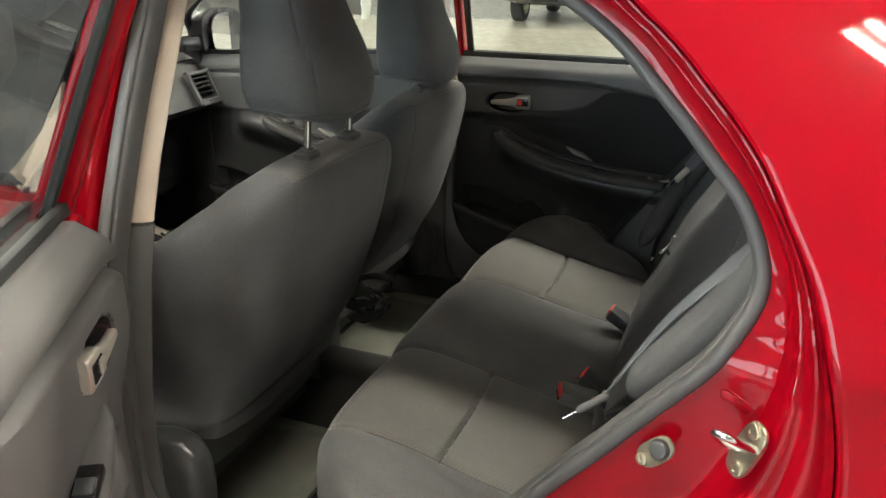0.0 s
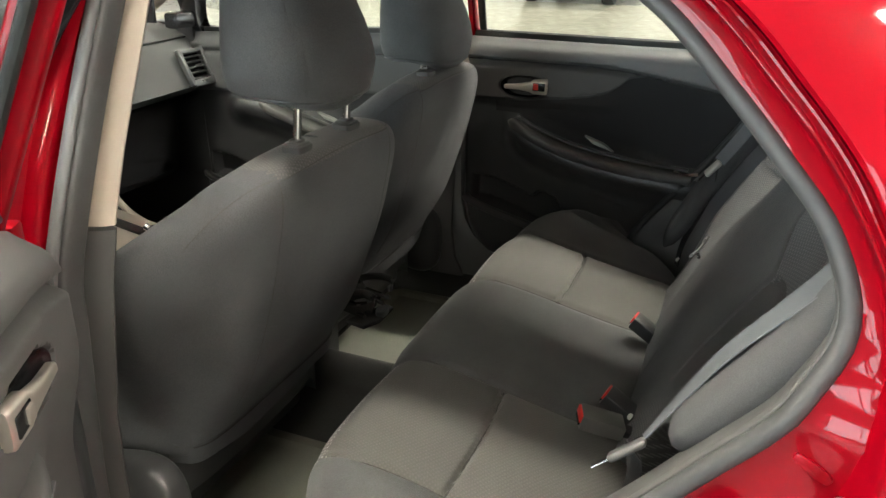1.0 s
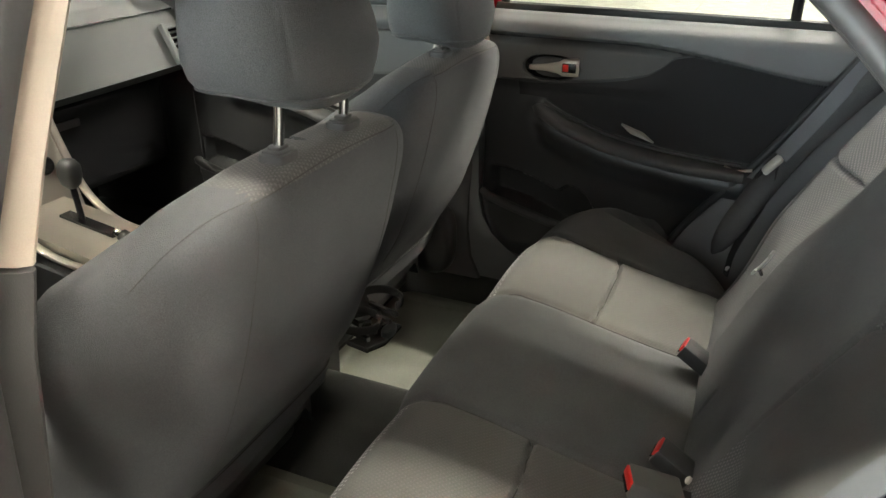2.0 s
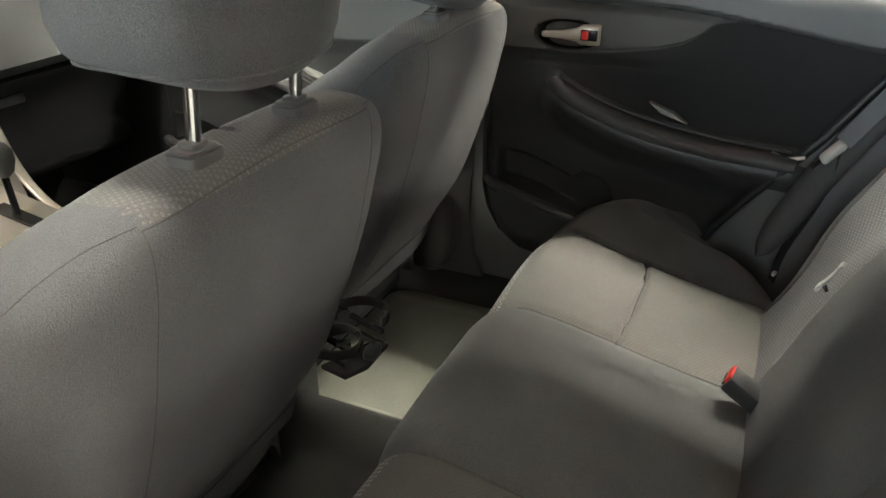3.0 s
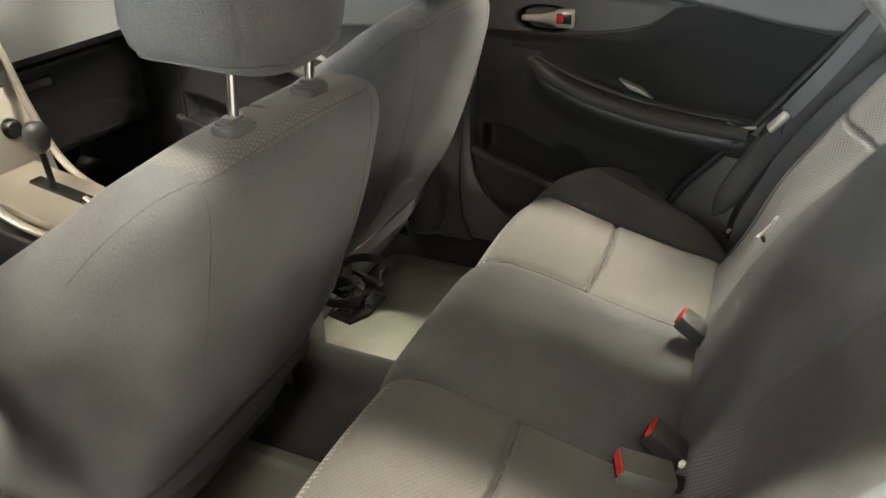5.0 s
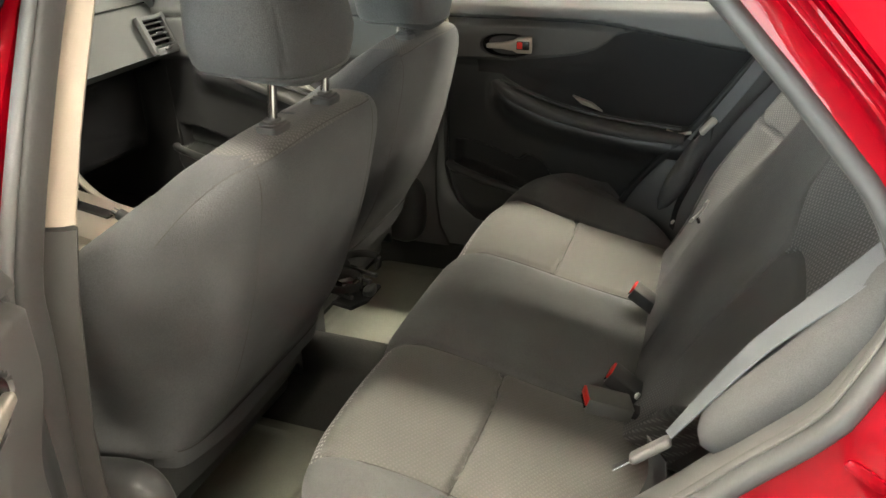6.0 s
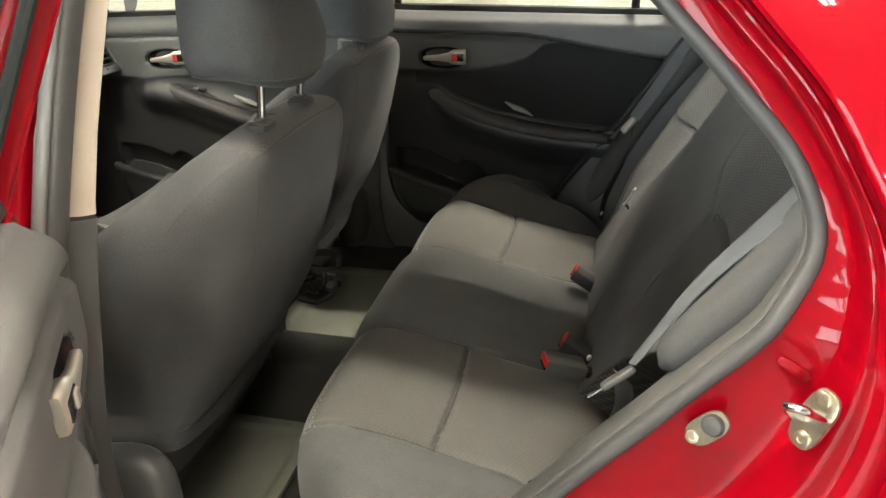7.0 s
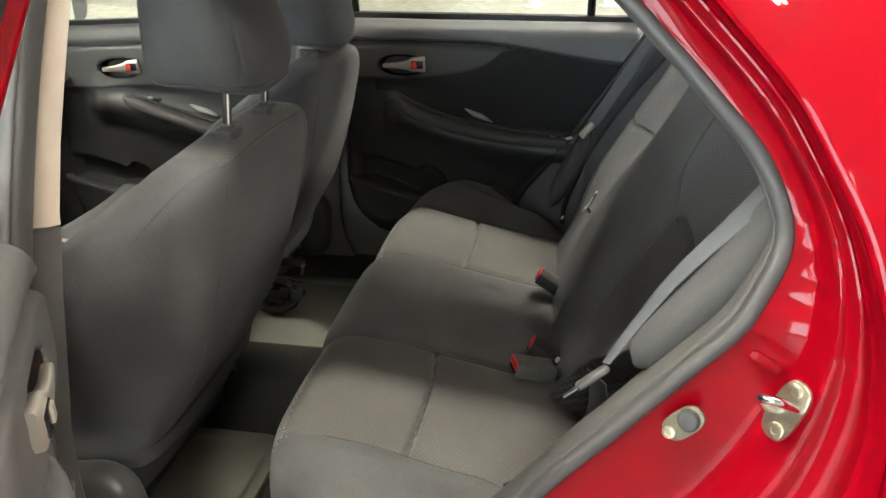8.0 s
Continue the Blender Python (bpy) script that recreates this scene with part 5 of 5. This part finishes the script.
part("tongue", sweep([at + Vector((-a, 0, 0)) + up * b + out * c for a, b, c in hook], oval(0.0028, 0.0055, 3, 12), 40, out), TONGUE, mid_belt, "pale hooked plastic belt tongue")
slot = part("clip_slot", box((0.026, 0.006, 0.012), bevel=0.002), BLACK, mid_belt, "black clip slot")
slot.matrix_world = pose(0.266, 0.190, 0.700, -31, 14, 0)

# ---- mats ----
def mat_plate(x0, x1, y0, y1, z, lab):
    def f(u, v):
        w, h = x1 - x0, y1 - y0
        x, y = (u - 0.5) * w, (v - 0.5) * h
        r = 0.05
        cx, cy = max(abs(x) - (w / 2 - r), 0), max(abs(y) - (h / 2 - r), 0)
        if cx > 0 and cy > 0:
            k = r / max(math.hypot(cx, cy), r)
            x, y = math.copysign(w / 2 - r + cx * k, x), math.copysign(h / 2 - r + cy * k, y)
        e = min(w / 2 - abs(x), h / 2 - abs(y))
        return (x0 + w / 2 + x, y0 + h / 2 + y, z + 0.010 * smoothstep(0.034, 0.022, e) + 0.0005 * math.sin(y * 420) * smoothstep(0.03, 0.04, e))
    tagged(part("floor_mat", sheet(f, 70, 60, (0, 0, -0.012)), MAT), lab, "floor mat", "floor mats")


mat_plate(-0.56, -0.150, 0.812, 1.20, 0.284, "grey rubber floor mat behind the driver seat")
mat_plate(0.152, 0.62, 0.68, 1.09, 0.288, "grey rubber floor mat behind the passenger seat")

# ---- the rest of the car ----
rings = []
for y, w, lo, hi in ((2.33, 0.80, 0.22, 1.03), (2.45, 0.84, 0.20, 1.02), (2.7, 0.85, 0.20, 0.98), (3.0, 0.82, 0.20, 0.90), (3.2, 0.76, 0.22, 0.80), (3.3, 0.68, 0.28, 0.70), (3.33, 0.60, 0.34, 0.62)):
    rings.append([(a * w, y, (lo + hi) / 2 + c * (hi - lo) / 2) for a, c in oval(1, 1, 5, 48)])
part("front_body", loft(rings), RED, body, "glossy red bonnet and front wings")
rings = []
for y, w, lo, hi in ((-0.62, 0.70, 0.22, 1.04), (-0.9, 0.72, 0.22, 1.05), (-1.2, 0.72, 0.24, 1.05), (-1.45, 0.68, 0.28, 1.02), (-1.55, 0.62, 0.34, 0.94)):
    rings.append([(a * w, y, (lo + hi) / 2 + c * (hi - lo) / 2) for a, c in oval(1, 1, 6, 48)])
part("boot", loft(rings), RED, body, "glossy red boot lid and tail")
for nm, y0, z0, y1, z1 in (("windscreen", 2.36, 1.04, 1.52, 1.41), ("rear_window", -0.95, 1.05, -0.36, 1.40)):
    pane = part(nm, sheet(lambda u, v: ((u - 0.5) * (1.36 - 0.26 * v), y0 + (y1 - y0) * v + (0.10 if y0 > 0 else -0.06) * (1 - (2 * u - 1) ** 2), z0 + (z1 - z0) * v + 0.04 * math.sin(math.pi * u) * v), 24, 12, (0, 0.004, 0.004)), GLASS, body, "clear curved screen glass")
    pane.visible_shadow = False
for sx in (-1, 1):
    part("windscreen_pillar", sweep([(sx * 0.70, 2.36, 1.03), (sx * 0.64, 1.94, 1.24), (sx * 0.57, 1.50, 1.405)], oval(0.03, 0.03, 3, 14), 24, (1, 0, 0)), RED, body)
    part("front_pillar_trim", sweep([(sx * 0.672, 2.14, 1.01), (sx * 0.652, 1.90, 1.155), (sx * 0.622, 1.80, 1.225), (sx * 0.53, 1.50, 1.385)], oval(0.024, 0.038, 3, 16), 30, (1, 0, 0)), CREAM, body, "cream inner windscreen pillar trim")
part("rear_pillar", sweep([(0.56, -0.30, 1.40), (0.62, -0.55, 1.28), (0.70, -0.85, 1.08)], oval(0.05, 0.09, 3, 16), 20, (1, 0, 0)), RED, body)
for wx, wy in ((-0.70, 2.68), (0.76, 2.68), (-0.69, -0.72), (0.70, -0.72)):
    k = 1 if wx > 0 else -1
    tyre = part("wheel", loft([[(wx + k * o, wy + a, 0.315 + c) for a, c in oval(r, r, 2, 40)] for o, r in ((-0.10, 0.26), (-0.095, 0.30), (-0.06, 0.315), (0.06, 0.315), (0.095, 0.30), (0.10, 0.26), (0.085, 0.215))]), TYRE, body, "black road tyre")
    part("wheel_rim", loft([[(wx + k * o, wy + a, 0.315 + c) for a, c in oval(r, r, 2, 32)] for o, r in ((0.086, 0.213), (0.096, 0.205), (0.080, 0.18), (0.084, 0.06), (0.10, 0.045), (0.102, 0.01))]), STEEL, tyre, "silver wheel rim")

# ---- things in the showroom ----
suv = thing("parked_suv", "dark sport-utility vehicle parked on the showroom floor", "car", (15.4, 3.76, 0))
suv.rotation_euler.z = radians(90)
part("suv_body", loft([[(x, a * w, zc + b * h) for a, b in oval(1, 1, 4, 32)] for x, w, zc, h in ((-1.0, 2.2, 0.66, 0.26), (-0.9, 2.3, 0.66, 0.34), (-0.2, 2.32, 0.70, 0.40), (0.6, 2.32, 0.70, 0.40), (0.9, 2.2, 0.66, 0.28))]), DARK_PAINT, suv)
part("suv_cabin", loft([[(x * 0.8, a * w - 0.2, z) for x, a in oval(1, 1, 4, 32)] for w, z in ((1.65, 1.05), (1.55, 1.35), (1.35, 1.62), (1.2, 1.68))]), BLACK, suv)
for wy in (-1.45, 1.35):
    for wx in (-0.82, 0.72):
        tyre = part("tyre", loft([[(wx + o, wy + a, 0.36 + b) for a, b in oval(r, r, 2, 36)] for o, r in ((-0.12, 0.30), (-0.11, 0.345), (-0.07, 0.36), (0.07, 0.36), (0.11, 0.345), (0.12, 0.30))]), TYRE, suv, "black tyre")
        part("rim", loft([[(wx - 0.125 + o, wy + a, 0.36 + b) for a, b in oval(r, r, 2, 28)] for o, r in ((0.0, 0.22), (-0.004, 0.20), (0.02, 0.17), (0.03, 0.05))]), STEEL, tyre, "silver wheel rim")


def bench_table(at, turn):
    b = thing("display_table", "white display table on thin steel legs", "table", group="display tables")
    part("table_top", box((1.2, 0.6, 0.04), (0, 0, 0.72), 0.006), WALL, b)
    part("front_panel", box((1.1, 0.02, 0.42), (0, 0.26, 0.48), 0.004), PLASTIC_MID, b, "grey front panel")
    for dx in (-0.52, 0.52):
        for dy in (-0.24, 0.24):
            part("leg", box((0.04, 0.04, 0.70), (dx, dy, 0.35), 0.004), CHROME, b)
    b.matrix_world = pose(*at, 0, 0, turn)
    return b


bench_table((11.4, 6.9, 0), 70)
bench_table((10.9, 8.3, 0), 70)
plant = thing("potted_plant", "leafy green plant in a white pot", "plant", (13.2, 7.6, 0))
part("pot", loft([[(a, b, z) for a, b in oval(r, r, 2, 24)] for z, r in ((0.0, 0.15), (0.02, 0.16), (0.38, 0.21), (0.40, 0.20))]), WALL, plant)
rnd = random.Random(5)
leaves = bmesh.new()
for k in range(150):
    a, up, ln = rnd.uniform(0, 6.28), rnd.uniform(0.2, 1.3), rnd.uniform(0.12, 0.26)
    base = Vector((0.16 * math.cos(a) * rnd.random(), 0.16 * math.sin(a) * rnd.random(), 0.4 + rnd.random() * 0.6))
    d = Vector((math.cos(a) * math.cos(up), math.sin(a) * math.cos(up), math.sin(up)))
    side = d.cross(Vector((0, 0, 1))).normalized() * ln * 0.16
    p = [base, base + d * ln * 0.5 + side, base + d * ln + Vector((0, 0, -0.05)), base + d * ln * 0.5 - side]
    leaves.faces.new([leaves.verts.new(q) for q in p])
part("foliage", leaves, GREEN, plant, "narrow green leaves")
for px, py in ((10.6, 0.8), (10.76, -0.33)):
    post = thing("display_post", "white display post on the showroom floor", "post", (px + 0.2, py, 0), "display posts")
    part("shaft", loft([[(a, b, z) for a, b in oval(r, r, 3, 20)] for z, r in ((0.0, 0.17), (0.02, 0.17), (0.03, 0.10), (1.2, 0.10))]), WALL, post)
